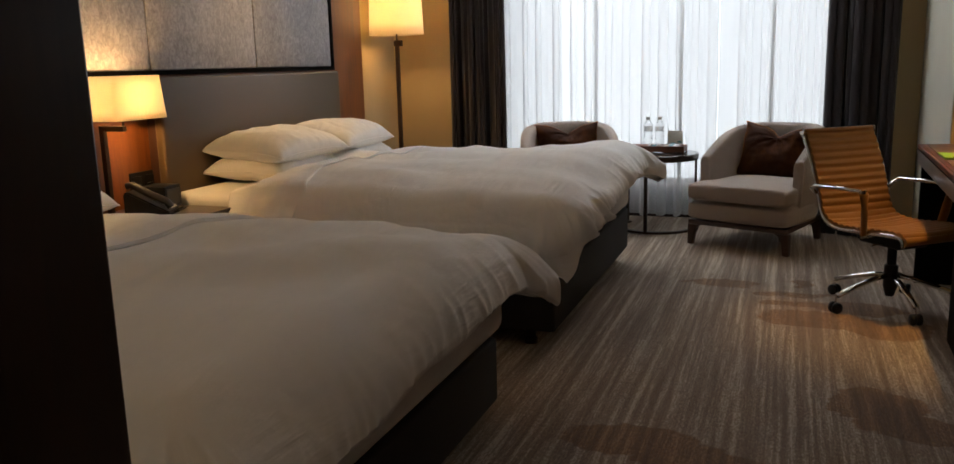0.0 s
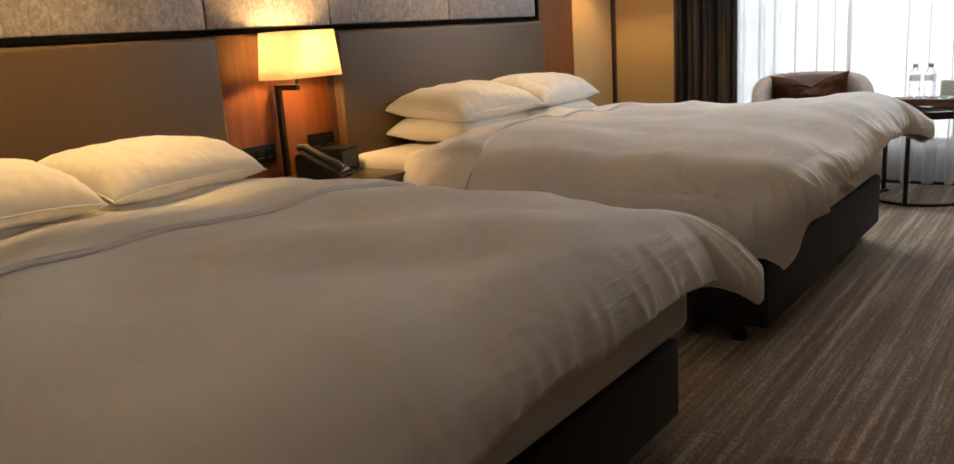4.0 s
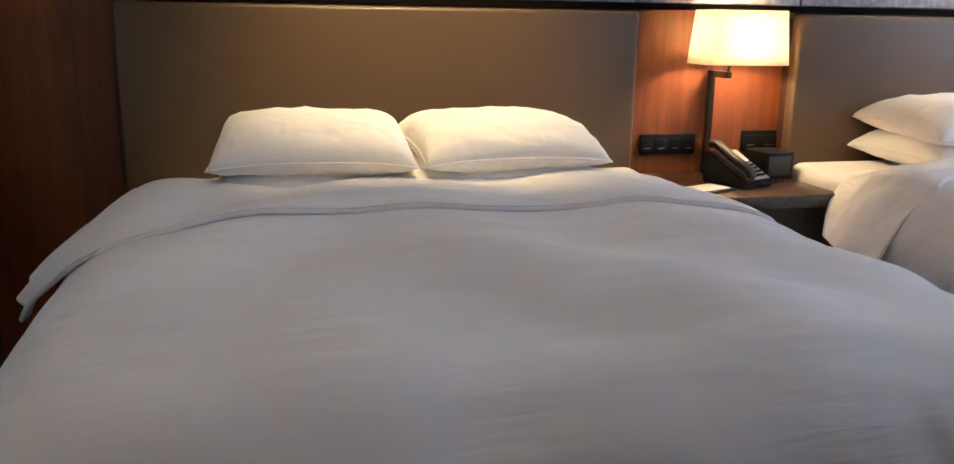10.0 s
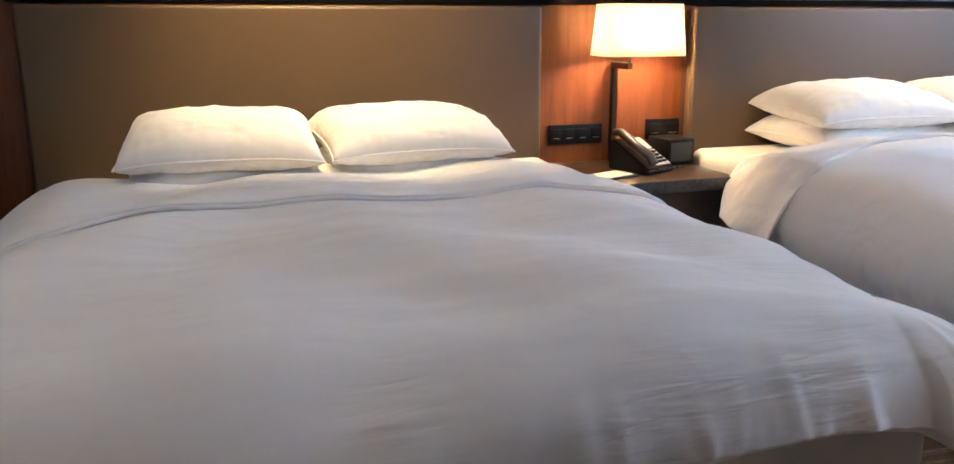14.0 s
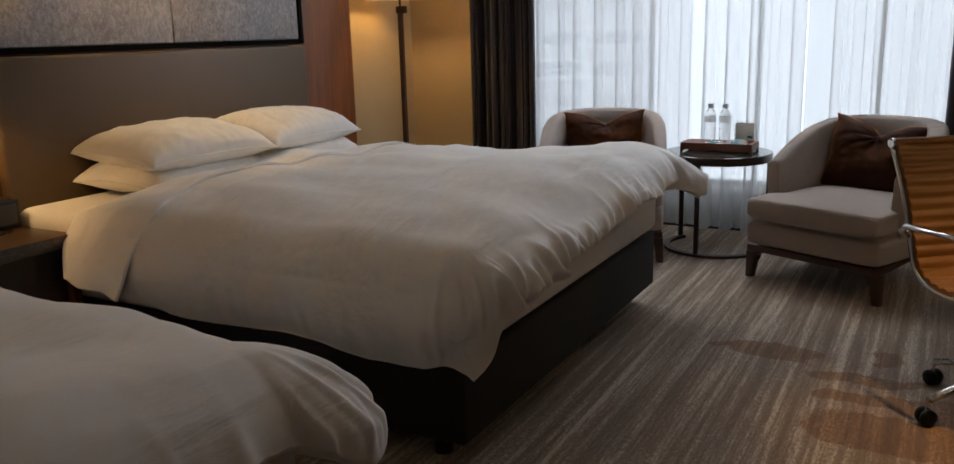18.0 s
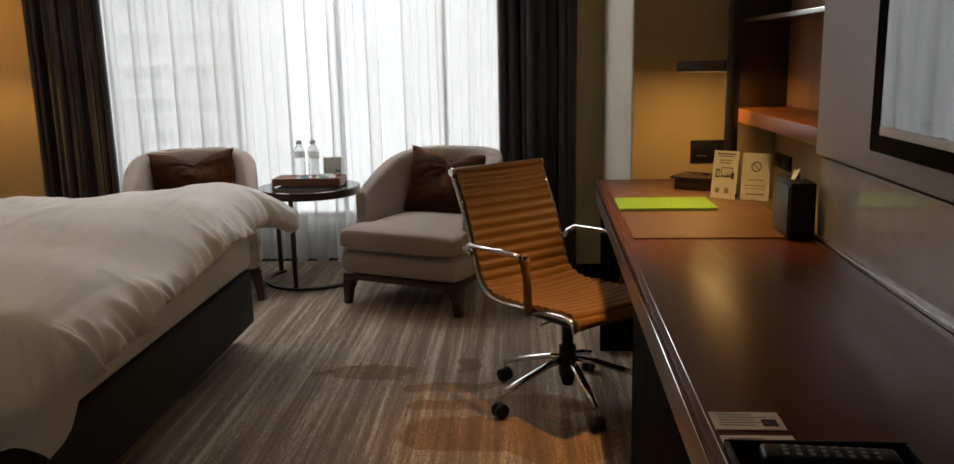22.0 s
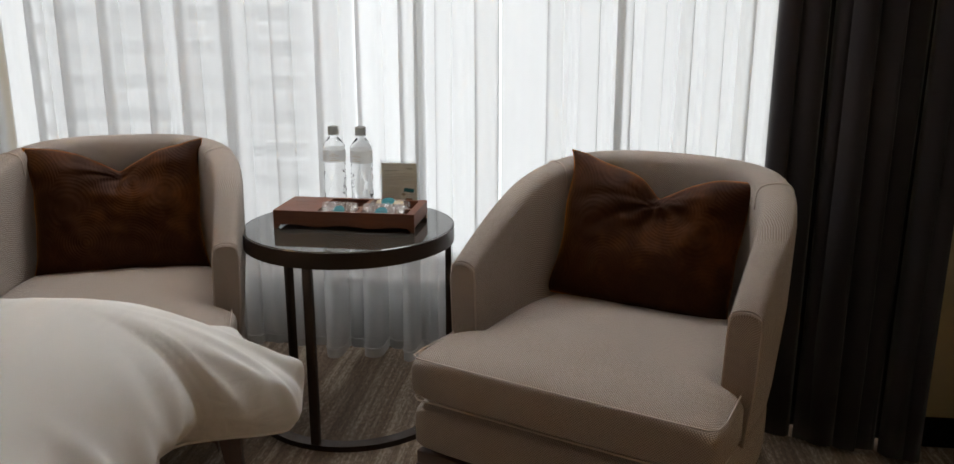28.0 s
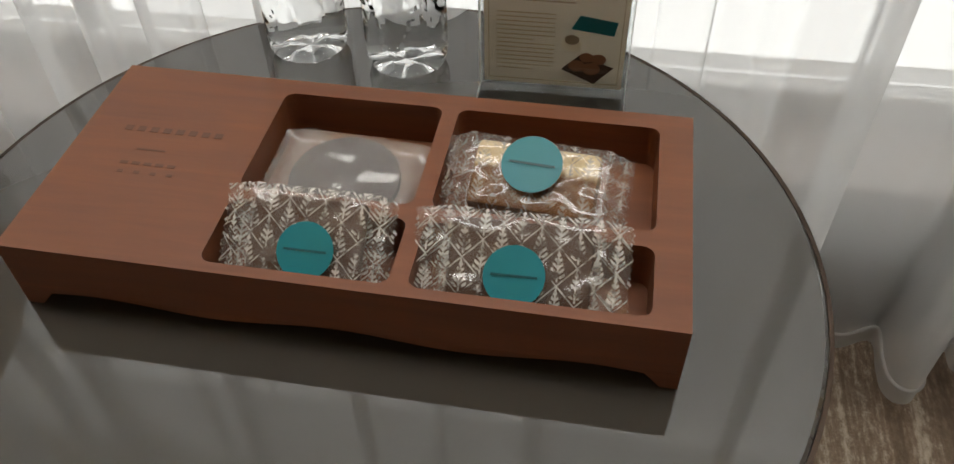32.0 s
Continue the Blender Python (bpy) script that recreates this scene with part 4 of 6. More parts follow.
smooth(part("body", box(0.03, 0.53, -1.9, 0.69, 0.06, 0.654, 0.003), BLACK_BOARD, desk))
smooth(part("end_panel", box(0.02, 0.53, 1.9, 1.948, 0.0, 0.654, 0.003), BLACK_BOARD, desk))
smooth(part("plinth", box(0.06, 0.5, -1.85, 0.66, 0.0, 0.0595, 0.002), BLACK_BOARD, desk))
smooth(part("leather_inlay", box(0.035, 0.535, 0.75, 1.93, 0.7535, 0.7565, 0.001), TAN_DESK, desk, "tan leather writing surface"))
SWING = pose(1.372, 4.735, 0, 0, 0, -1.75) @ pose(-1.372, -4.735, 0)
structure("wall_tv_panel", box(1.37, X1, 1.5, 4.735, 0.995, CEIL, 0.003), TAUPE, "taupe lacquered panel behind the television", "wall panel").matrix_world = SWING
structure("wall_splashback", box(1.385, X1, 1.5, 4.735, 0.754, 0.985, 0.002), SPLASH, "glossy taupe glass panel above the desk", "wall panel").matrix_world = SWING
structure("trim_splashback", box(1.372, 1.384, 1.5, 4.735, 0.754, 0.766, 0.002), STEEL, "steel strip along the back of the desk", "trim").matrix_world = SWING
shelf = thing("wall_shelf", "lit walnut wall shelf above the desk", "shelf", (1.38, 5.25, 0))
part("back_panel", box(0.205, 0.22, -0.515, 0.545, 1.066, 2.4, 0.002), wood("walnut_veneer", (0.17, 0.085, 0.036), (0.28, 0.15, 0.065), 0.5, "z", 1.5, 0.1), shelf)
smooth(part("shelf_board", box(0, 0.22, -0.515, 0.545, 1.015, 1.065, 0.003), WOOD_PANEL, shelf))
smooth(part("shelf_board", box(0.02, 0.204, -0.514, 0.46, 1.385, 1.4, 0.002), STEEL, shelf, "thin steel shelf"))
smooth(part("upright", box(-0.01, 0.22, 0.465, 0.545, 1.066, 2.4, 0.003), WOOD_DARK, shelf, "dark wooden upright"))
tv = thing("television", "black flat television with a dark glossy screen", "television", (1.342, 3.75, 1.05), -1.75)
smooth(part("bezel", box(-0.045, -0.001, -0.6, 0.484, 0.01, 0.72, 0.004), Nodes("tv_bezel", (0.006, 0.006, 0.006), 0.3, IOR=1.03).mat, tv))
smooth(part("silver_strip", box(-0.049, -0.0455, -0.56, 0.42, 0.05, 0.068, 0.001), plain("silver_plastic", (0.62, 0.62, 0.6), 0.45), tv, "silver strip under the screen"))
part("screen", box(-0.048, -0.0455, -0.565, 0.42, 0.0685, 0.69, 0.001), Nodes("tv_screen", (0.01, 0.012, 0.014), 0.04, IOR=2.8).mat, tv)
dl = thing("desk_lamp", "dark wooden desk lamp with a long arm", "lamp", (1.32, 5.49, 0.757), -45)
smooth(part("foot", box(-0.05, 0.05, -0.05, 0.05, 0, 0.012, 0.003), BRONZE, dl))
smooth(part("post", box(-0.016, 0.016, -0.022, 0.022, 0.012, 0.515, 0.003), WOOD_DARK, dl))
smooth(part("arm", box(-0.222, -0.0165, -0.035, 0.035, 0.452, 0.492, 0.003), WOOD_DARK, dl))
part("light_strip", box(-0.2, -0.03, -0.02, 0.02, 0.4505, 0.4518, 0.0003), Nodes("lamp_strip", (1, 0.8, 0.5), 0.5, Emission_Color=(1.0, 0.6, 0.25, 1), Emission_Strength=0.35).mat, dl)


def socket_plate(name, m, w, h, keys, label):
    top = thing(name, label, "switch panel")
    top.matrix_world = m
    smooth(part("plate", box(-w / 2, w / 2, -0.009, 0, -h / 2, h / 2, 0.003), BLACK, top))
    for k in range(keys):
        x = -w / 2 + (k + 0.5) * w / keys
        kx = w / keys * 0.38
        smooth(part("key", box(x - kx, x + kx, -0.012, -0.0092, -h * 0.28, h * 0.28, 0.002), BLACK, top))
        part("legend", box(x - kx * 0.6, x + kx * 0.6, -0.0126, -0.0122, -h * 0.2, -h * 0.2 + 0.0025, 0), plain("pale_legend", (0.32, 0.31, 0.28), 0.6), top, "pale printed legend")
    return top


socket_plate("switch_panel", pose(-2.76, 3.795, 0.714, 0, 0, 90), 0.235, 0.08, 4, "black switch panel on the wood between the beds")
socket_plate("socket_panel", pose(-2.76, 4.2, 0.72, 0, 0, 90), 0.17, 0.085, 2, "black socket panel behind the telephone")
socket_plate("socket_panel", pose(1.357, 5.955, 0.868, 0, 0, 0), 0.18, 0.095, 2, "black socket panel on the beige wall")
socket_plate("socket_panel", pose(1.62, 5.82, 0.835, 0, 0, -90), 0.2, 0.06, 2, "black socket panel under the shelf")

# on the desk
fo = thing("folder", "bright lime green paper folder on the desk", "folder", (1.045, 5.285, 0.7575), -1)
part("back_cover", box(-0.165, 0.165, -0.112, 0.112, 0, 0.003, 0.0008), LIME, fo)
part("sheets", box(-0.155, 0.16, -0.108, 0.108, 0.0032, 0.006, 0.0005), PAPER, fo, "white paper sheets")
lid = part("front_cover", box(-0.165, 0.165, -0.112, 0.112, 0.0062, 0.0085, 0.0008), LIME, fo)
part("emblem", box(-0.02, 0.02, 0.01, 0.014, 0.0087, 0.009, 0), PALE_LIME, fo, "pale printed emblem")


def tent_card(m, w, h, marks, label):
    top = thing("tent_card", label, "card", group="desk cards")
    top.matrix_world = m
    lean = 0.03
    for sgn in (-1, 1):
        bm = bmesh.new()
        v = [bm.verts.new(c) for c in ((-w / 2, sgn * lean, 0), (w / 2, sgn * lean, 0), (w / 2, sgn * 0.001, h), (-w / 2, sgn * 0.001, h))]
        bm.faces.new(v)
        solid(part("leaf", bm, PAPER, top), 0.0012)
    for x0, x1, z0, z1, mat in marks:
        bm = bmesh.new()
        f = lambda z: -lean * (1 - z / h) - 0.0026
        bm.faces.new([bm.verts.new(c) for c in ((x0, f(z0), z0), (x1, f(z0), z0), (x1, f(z1), z1), (x0, f(z1), z1))])
        part("print", bm, mat, top)
    return top


def ring_mark(top, r, z, x, mat, h, lean=0.03):
    bm = bmesh.new()
    n = 24
    a = [(math.cos(2 * math.pi * i / n), math.sin(2 * math.pi * i / n)) for i in range(n)]
    f = lambda q: -lean * (1 - q / h) - 0.0028
    inner, outer = ([bm.verts.new((x + c * k, f(z + s * k), z + s * k)) for c, s in a] for k in (r * 0.8, r))
    for i in range(n):
        bm.faces.new((inner[i], outer[i], outer[(i + 1) % n], inner[(i + 1) % n]))
    bm.faces.new([bm.verts.new((x + c, f(z + s), z + s)) for c, s in ((-r * 0.62, r * 0.5), (-r * 0.5, r * 0.62), (r * 0.62, -r * 0.5), (r * 0.5, -r * 0.62))])
    part("no_smoking_mark", bm, mat, top, "printed no-smoking ring")


INK = plain("brown_ink", (0.06, 0.03, 0.015), 0.7)
FAINT = plain("faint_ink", (0.35, 0.27, 0.18), 0.7)
lines = [(-0.035, 0.035, 0.158, 0.162, INK), (-0.03, 0.03, 0.15, 0.153, INK), (-0.025, 0.025, 0.135, 0.139, FAINT), (-0.022, 0.022, 0.126, 0.13, FAINT),
         (-0.035, -0.018, 0.075, 0.105, INK), (-0.033, -0.02, 0.08, 0.101, PAPER), (-0.014, 0.03, 0.078, 0.112, INK), (-0.012, 0.028, 0.083, 0.109, PAPER),
         (0.026, 0.036, 0.072, 0.095, INK), (-0.03, -0.014, 0.02, 0.038, FAINT), (0.005, 0.021, 0.02, 0.038, FAINT)]
tent_card(pose(1.295, 5.43, 0.757, 0, 0, -38), 0.095, 0.17, lines, "cream folded card with printed device drawings on the desk")
c2 = tent_card(pose(1.392, 5.385, 0.757, 0, 0, -30), 0.1, 0.165, [(-0.03, 0.03, 0.07, 0.073, FAINT), (-0.036, 0.036, 0.05, 0.053, FAINT), (-0.036, 0.036, 0.04, 0.042, FAINT), (-0.03, 0.036, 0.02, 0.023, INK)], "cream folded no-smoking card on the desk")
ring_mark(c2, 0.018, 0.118, 0.0, INK, 0.165)
tb = thing("tissue_box", "tall black leather tissue box on the desk", "tissue box", (1.335, 4.785, 0.757), -3)
smooth(part("body", box(-0.035, 0.035, -0.09, 0.09, 0, 0.16, 0.004), BLACK, tb))
smooth(part("front_panel", box(-0.0395, -0.0355, -0.08, 0.08, 0.01, 0.15, 0.002), SLATE, tb, "slate blue side panel"))
smooth(part("tissue", sheet(lambda u, v: (0.02 * (u - 0.5) + 0.006 * math.sin(v * 9), 0.05 * (v - 0.5), 0.158 + 0.035 * (1 - abs(2 * u - 1)) * (0.6 + 0.4 * math.sin(v * 7))), 9, 9), PAPER, tb, "white tissue"))
bx = thing("writing_box", "dark wooden stationery box on the desk", "box", (1.27, 5.66, 0.757), -32)
smooth(part("body", box(-0.1, 0.1, -0.07, 0.07, 0, 0.04, 0.003), WOOD_DARK, bx))
smooth(part("lid", box(-0.115, 0.115, -0.08, 0.08, 0.0405, 0.05, 0.003), WOOD_DARK, bx))
part("pull", box(-0.012, 0.012, -0.004, 0.004, 0.0505, 0.056, 0.001), BRONZE, bx)
for i, (x, y, a) in enumerate(((0.863, 3.49, -2), (0.862, 3.41, -1))):
    pp = thing("voucher", "small printed paper voucher lying on the desk", "paper", (x, y, 0.7535), a, "paper vouchers")
    part("slip", box(-0.05, 0.05, -0.03, 0.03, 0, 0.0012, 0), PAPER, pp)
    for k in range(5):
        part("print", box(-0.04, 0.01 + 0.02 * (k % 2), 0.018 - k * 0.009, 0.021 - k * 0.009, 0.0014, 0.0016, 0), FAINT, pp)
    part("print", box(0.02, 0.042, -0.02, 0.004, 0.0014, 0.0016, 0), INK, pp)

rt = thing("remote_tray", "shallow black leather tray on the desk", "tray", (0.925, 3.31, 0.7535), -2)
smooth(part("floor", box(-0.12, 0.12, -0.085, 0.085, 0, 0.004, 0.001), BLACK_BOARD, rt))
for b in ((-0.12, 0.12, 0.079, 0.085), (-0.12, 0.12, -0.085, -0.079), (-0.12, -0.114, -0.0785, 0.0785), (0.114, 0.12, -0.0785, 0.0785)):
    smooth(part("rim", box(*b, 0.0042, 0.016, 0.0015), BLACK, rt))
rc = thing("remote_control", "black plastic television remote control in the tray", "remote control", (0.93, 3.345, 0.758), 84)
shell = box(-0.022, 0.022, -0.085, 0.085, 0, 0.018, 0.006, 3)
smooth(part("shell", shell, BLACK, rc))
for i in range(8):
    for j in range(3):
        smooth(part("button", box(-0.015 + j * 0.011, -0.007 + j * 0.011, -0.06 + i * 0.016, -0.053 + i * 0.016, 0.0181, 0.0198, 0.0008), KEY_GREY, rc, "grey rubber button"))

# ---- baseboards ----
for k, b in enumerate(((0.81, 1.019, 7.148, 7.159), (1.008, 1.019, 5.97, 7.147), (-2.25, -0.63, 1.421, 1.432), (X0, X0 + 0.012, 6.6, 7.55), (X0 + 0.013, WX0, 7.547, 7.559))):
    structure("baseboard_%d" % (k + 1), box(*b, 0, 0.085, 0.002), BLACK_BOARD, "dark wooden baseboard", "baseboard")


# ---- things on the night stand ----
def telephone():
    top = thing("telephone", "black desk telephone on the nightstand", "telephone", (-2.5, 3.96, 0.6), 112)
    bm = bmesh.new()
    prof = [(-0.1, 0), (0.1, 0), (0.1, 0.02), (-0.082, 0.117), (-0.1, 0.111)]
    n = len(prof)
    ends = [[bm.verts.new((x, y, z)) for y, z in prof] for x in (-0.08, 0.078)]
    for i in range(n):
        bm.faces.new((ends[0][i], ends[0][(i + 1) % n], ends[1][(i + 1) % n], ends[1][i]))
    bm.faces.new(ends[0]), bm.faces.new(ends[1][::-1])
    bmesh.ops.bevel(bm, geom=bm.edges[:], offset=0.006, segments=2, affect="EDGES")
    for v in bm.verts:
        v.co.y = -v.co.y
    smooth(part("body", bm, BLACK, top))
    slope = math.atan2(0.097, 0.182)

    def at(x, d, up):
        return Vector((x, -0.1 + d * math.cos(slope) , 0.022 + d * math.sin(slope) + up))
    path = [at(-0.052, 0.0, 0.018), at(-0.052, 0.018, 0.036), at(-0.052, 0.1, 0.032), at(-0.052, 0.185, 0.036), at(-0.052, 0.212, 0.018)]
    # brown tint in the colour stands for warm light reflected off black plastic
    smooth(part("handset", tube(path, 0.023, 12, 0.7), plain("black_plastic_lamp_tint", (0.035, 0.026, 0.02), 0.45), top, "black handset, tinted brown for reflected light"), 70)
    plate = box(-0.042, 0.042, -0.048, 0.048, -0.001, 0.0012, 0.001)
    bmesh.ops.transform(plate, matrix=Matrix.Translation(at(0.026, 0.06, 0.002)) @ Matrix.Rotation(slope, 4, "X"), verts=plate.verts)
    part("key_plate", plate, PHONE_KEY, top, "pale grey key plate")
    for i in range(4):
        for j in range(3):
            c = at(0.0 + j * 0.024, 0.03 + i * 0.02, 0.004)
            k = box(-0.009, 0.009, -0.0055, 0.0055, -0.001, 0.006, 0.0015)
            bmesh.ops.transform(k, matrix=Matrix.Translation(c) @ Matrix.Rotation(slope, 4, "X"), verts=k.verts)
            part("key", k, BLACK, top, "black key")
    k = box(-0.036, 0.036, -0.036, 0.036, -0.002, 0.002, 0.001)
    bmesh.ops.transform(k, matrix=Matrix.Translation(at(0.028, 0.152, 0.003)) @ Matrix.Rotation(slope, 4, "X"), verts=k.verts)
    part("card", k, plain("phone_card", (0.6, 0.57, 0.52), 0.4), top, "pale printed speed-dial card")
    cord = [at(-0.055, 0.0, 0.01) + Vector((0.012 * math.sin(i * 1.3), -0.02 - 0.012 * math.cos(i * 1.3) , -0.012)) + Vector((0.006 * i, 0, 0)) for i in range(26)]
    for c in cord:
        c.z = max(c.z, 0.006)
    smooth(part("cord", tube(cord, 0.003, 6), BLACK, top), 180)


telephone()
bc = thing("black_box", "small black charging box on the nightstand", "box", (-2.62, 4.16, 0.6), 5)
smooth(part("body", box(-0.07, 0.07, -0.065, 0.065, 0, 0.105, 0.006), BLACK, bc))
part("face", box(0.0705, 0.0715, -0.05, 0.05, 0.015, 0.09, 0), SLATE, bc)
npd = thing("notepad", "black leather notepad with white paper", "notepad", (-2.4, 3.78, 0.6), 20)
smooth(part("cover", box(-0.06, 0.06, -0.09, 0.09, 0, 0.006, 0.002), BLACK, npd))
part("paper", box(-0.05, 0.045, -0.08, 0.075, 0.0062, 0.009, 0.0005), PAPER, npd, "white paper sheet")


# ---- armchairs ----
def lofted(half_width, y0, y1, z0, z1, crown, p=7, power=7):
    """A soft upholstered block: rounded-square sections with half_width(y), from y0 to y1."""
    yc, zc, hy, hz, n = (y0 + y1) / 2, (z0 + z1) / 2, (y1 - y0) / 2, (z1 - z0) / 2, 48

    def fn(u, v):
        t = math.sin((v - 0.5) * math.pi)
        t = math.copysign(abs(t) ** 0.75, t)
        y = yc + hy * t
        e = max(0.0, 1 - abs(t) ** power) ** (1 / power)
        a = 2 * math.pi * u
        c, s_ = math.cos(a), math.sin(a)
        k = (abs(c) ** p + abs(s_) ** p) ** (-1 / p)
        x = half_width(y) * (0.88 + 0.12 * e) * k * c
        rise = crown * max(0.0, 1 - (k * c) ** 2) * (1 - t * t) if s_ > 0 else 0.0
        return (x, y, zc + hz * e * k * s_ + rise)
    bm = sheet(fn, n, 40, True)
    lay_cloth(bm)
    bmesh.ops.remove_doubles(bm, verts=bm.verts, dist=0.0005)
    return bm


def lay_cloth(bm):
    """Gives each face its place on the cloth in metres, by the way that it faces."""
    layer = bm.loops.layers.uv.new("cloth")
    bm.normal_update()
    for f in bm.faces:
        n = f.normal
        for loop in f.loops:
            x, y, z = loop.vert.co
            if abs(n.z) > 0.75:
                loop[layer].uv = (x, y)
            elif abs(n.x) > abs(n.y):
                loop[layer].uv = (y, z)
            else:
                loop[layer].uv = (x, z)


def armchair(m, label):
    top = thing("armchair", label, "armchair", group="tub armchairs")
    top.matrix_world = m
    front, bend, rx, ry, low_z = 0.175, 0.37, 0.36, 0.425, 0.17

    def plan(k, inset):
        """A tub plan: straight arms, then a half ellipse, for k from 0 to 1."""
        straight = 0.2
        if k < straight or k > 1 - straight:
            f = k / straight if k < 0.5 else (1 - k) / straight
            return (-1 if k < 0.5 else 1) * (rx - inset), front + (bend - front) * f
        a = math.pi * (k - straight) / (1 - 2 * straight)
        c, s_ = math.cos(a), math.sin(a)
        return -(rx - inset) * math.copysign(abs(c) ** 0.82, c), bend + (ry - inset) * abs(s_) ** 0.86

    def rise(k):
        q = (plan(k, 0)[1] - front) / (bend + ry - front)
        return 0.575 + 0.203 * (1 - (1 - q) ** 1.9)

    def thick(k):
        return 0.066 + 0.03 * (plan(k, 0)[1] - front) / (bend + ry - front)
    # share of the thickness, share of the height, lift, inward set
    prof = [(0, 0.0, 0, 0.04), (0, 0.25, 0, 0.02), (0, 0.6, 0, 0.004), (0, 0.92, 0, 0), (0.03, 0.975, 0, 0), (0.12, 1.0, -0.003, 0), (0.3, 1.0, 0.002, 0), (0.5, 1.0, 0.003, 0), (0.7, 1.0, 0.001, 0), (0.88, 1.0, -0.005, 0), (0.97, 0.97, 0, 0), (1.0, 0.9, 0, 0), (1.04, 0.6, 0, 0), (1.12, 0.3, 0, 0)]
    bm = bmesh.new()
    rings, n = [], 80
    for i in range(n + 1):
        k = i / n
        h, th = rise(k), thick(k)
        ring = []
        for share, f, dz, tuck in prof:
            x, y = plan(k, share * th + tuck)
            ring.append(bm.verts.new((x, y, low_z + f * (h - low_z) + dz)))
        rings.append(ring)
    for a, b in zip(rings, rings[1:]):
        for j in range(len(prof) - 1):
            bm.faces.new((a[j], b[j], b[j + 1], a[j + 1]))
        bm.faces.new((a[-1], b[-1], b[0], a[0]))
    bm.faces.new(rings[0]), bm.faces.new(rings[-1][::-1])
    layer = bm.loops.layers.uv.new("cloth")
    place = {}
    for i, ring in enumerate(rings):
        run = 0.0
        for j, v in enumerate(ring):
            run += (v.co - ring[j - 1].co).length if j else 0.0
            place[v] = (i / n * 2.05, run)
    for f in bm.faces:
        for loop in f.loops:
            loop[layer].uv = place[loop.vert]
    bmesh.ops.bevel(bm, geom=[e for f in bm.faces if len(f.verts) > 4 for e in f.edges], offset=0.006, segments=2, affect="EDGES")
    smooth(part("back", bm, UPHOLSTERY, top, "curved tub back in ribbed grey-beige cloth"), 50)

    def outline(k, lift, first=1, last=12, shift=0.0):
        pts = []
        for share, f, dz, tuck in prof[first:last]:
            x, y = plan(k, share * thick(k) + tuck)
            pts.append(Vector((x, y + shift, low_z + f * (rise(k) - low_z) + dz + lift)))
        return pts
    for k in (0.3, 0.7):
        smooth(part("seam", tube(outline(k, 0.001, 3), 0.0025, 6), UPHOLSTERY, top), 180)
    for k in (0.0, 1.0):
        smooth(part("piping", tube(outline(k, -0.001, 1, 13, 0.001), 0.002, 6), UPHOLSTERY, top), 180)
    ears = lambda y: 0.348 if y < 0.15 else 0.348 - 0.061 * min(1.0, (y - 0.15) / 0.02) - 0.09 * max(0.0, (y - 0.35) / 0.3) ** 2
    smooth(part("seat_cushion", lofted(ears, -0.03, 0.66, 0.302, 0.424, 0.016), UPHOLSTERY, top), 70)
    for z in (0.314, 0.412):
        pts = [(-0.336, 0.15, z), (-0.342, 0.03, z), (-0.338, -0.012, z), (-0.322, -0.0245, z), (0, -0.0265, z), (0.322, -0.0245, z), (0.338, -0.012, z), (0.342, 0.03, z), (0.336, 0.15, z)]
        smooth(part("piping", tube(pts, 0.0018, 6), UPHOLSTERY, top), 180)
    under = lambda y: 0.35 - 0.14 * max(0.0, (y - 0.3) / 0.4) ** 2
    smooth(part("seat_base", lofted(under, -0.012, 0.7, 0.172, 0.3005, 0.0, 9, 9), UPHOLSTERY, top), 70)
    rail = box(-0.345, 0.345, 0.0, 0.69, 0.14, 0.1715, 0.004)
    for v in rail.verts:
        if v.co.y > 0.5:
            v.co.x *= 0.82
    smooth(part("frame", rail, WOOD_LEG, top, "dark wooden frame"))
    for x, y in ((-0.322, 0.025), (0.322, 0.025), (-0.255, 0.65), (0.255, 0.65)):
        leg = box(x - 0.026, x + 0.026, y - 0.026, y + 0.026, 0.0, 0.1395, 0.004)
        for v in leg.verts:
            if v.co.z < 0.05:
                v.co.x, v.co.y = x + (v.co.x - x) * 0.7 + (0.012 if x > 0 else -0.012), y + (v.co.y - y) * 0.7 + (0.012 if y > 0.3 else 0)
        smooth(part("leg", leg, WOOD_LEG, top, "tapered dark wooden leg"))
        out = 1 if x > 0 else -1
        brk = bmesh.new()
        arc = [(x - out * 0.026, 0.09), (x - out * 0.032, 0.118), (x - out * 0.052, 0.134), (x - out * 0.075, 0.1395), (x - out * 0.026, 0.1395)]
        a, b = ([brk.verts.new((px, y + dy, pz)) for px, pz in arc] for dy in (-0.022, 0.02))
        brk.faces.new(a), brk.faces.new(b[::-1])
        for i in range(5):
            brk.faces.new((a[i], a[(i + 1) % 5], b[(i + 1) % 5], b[i]))
        part("bracket", brk, WOOD_LEG, top)
    return top


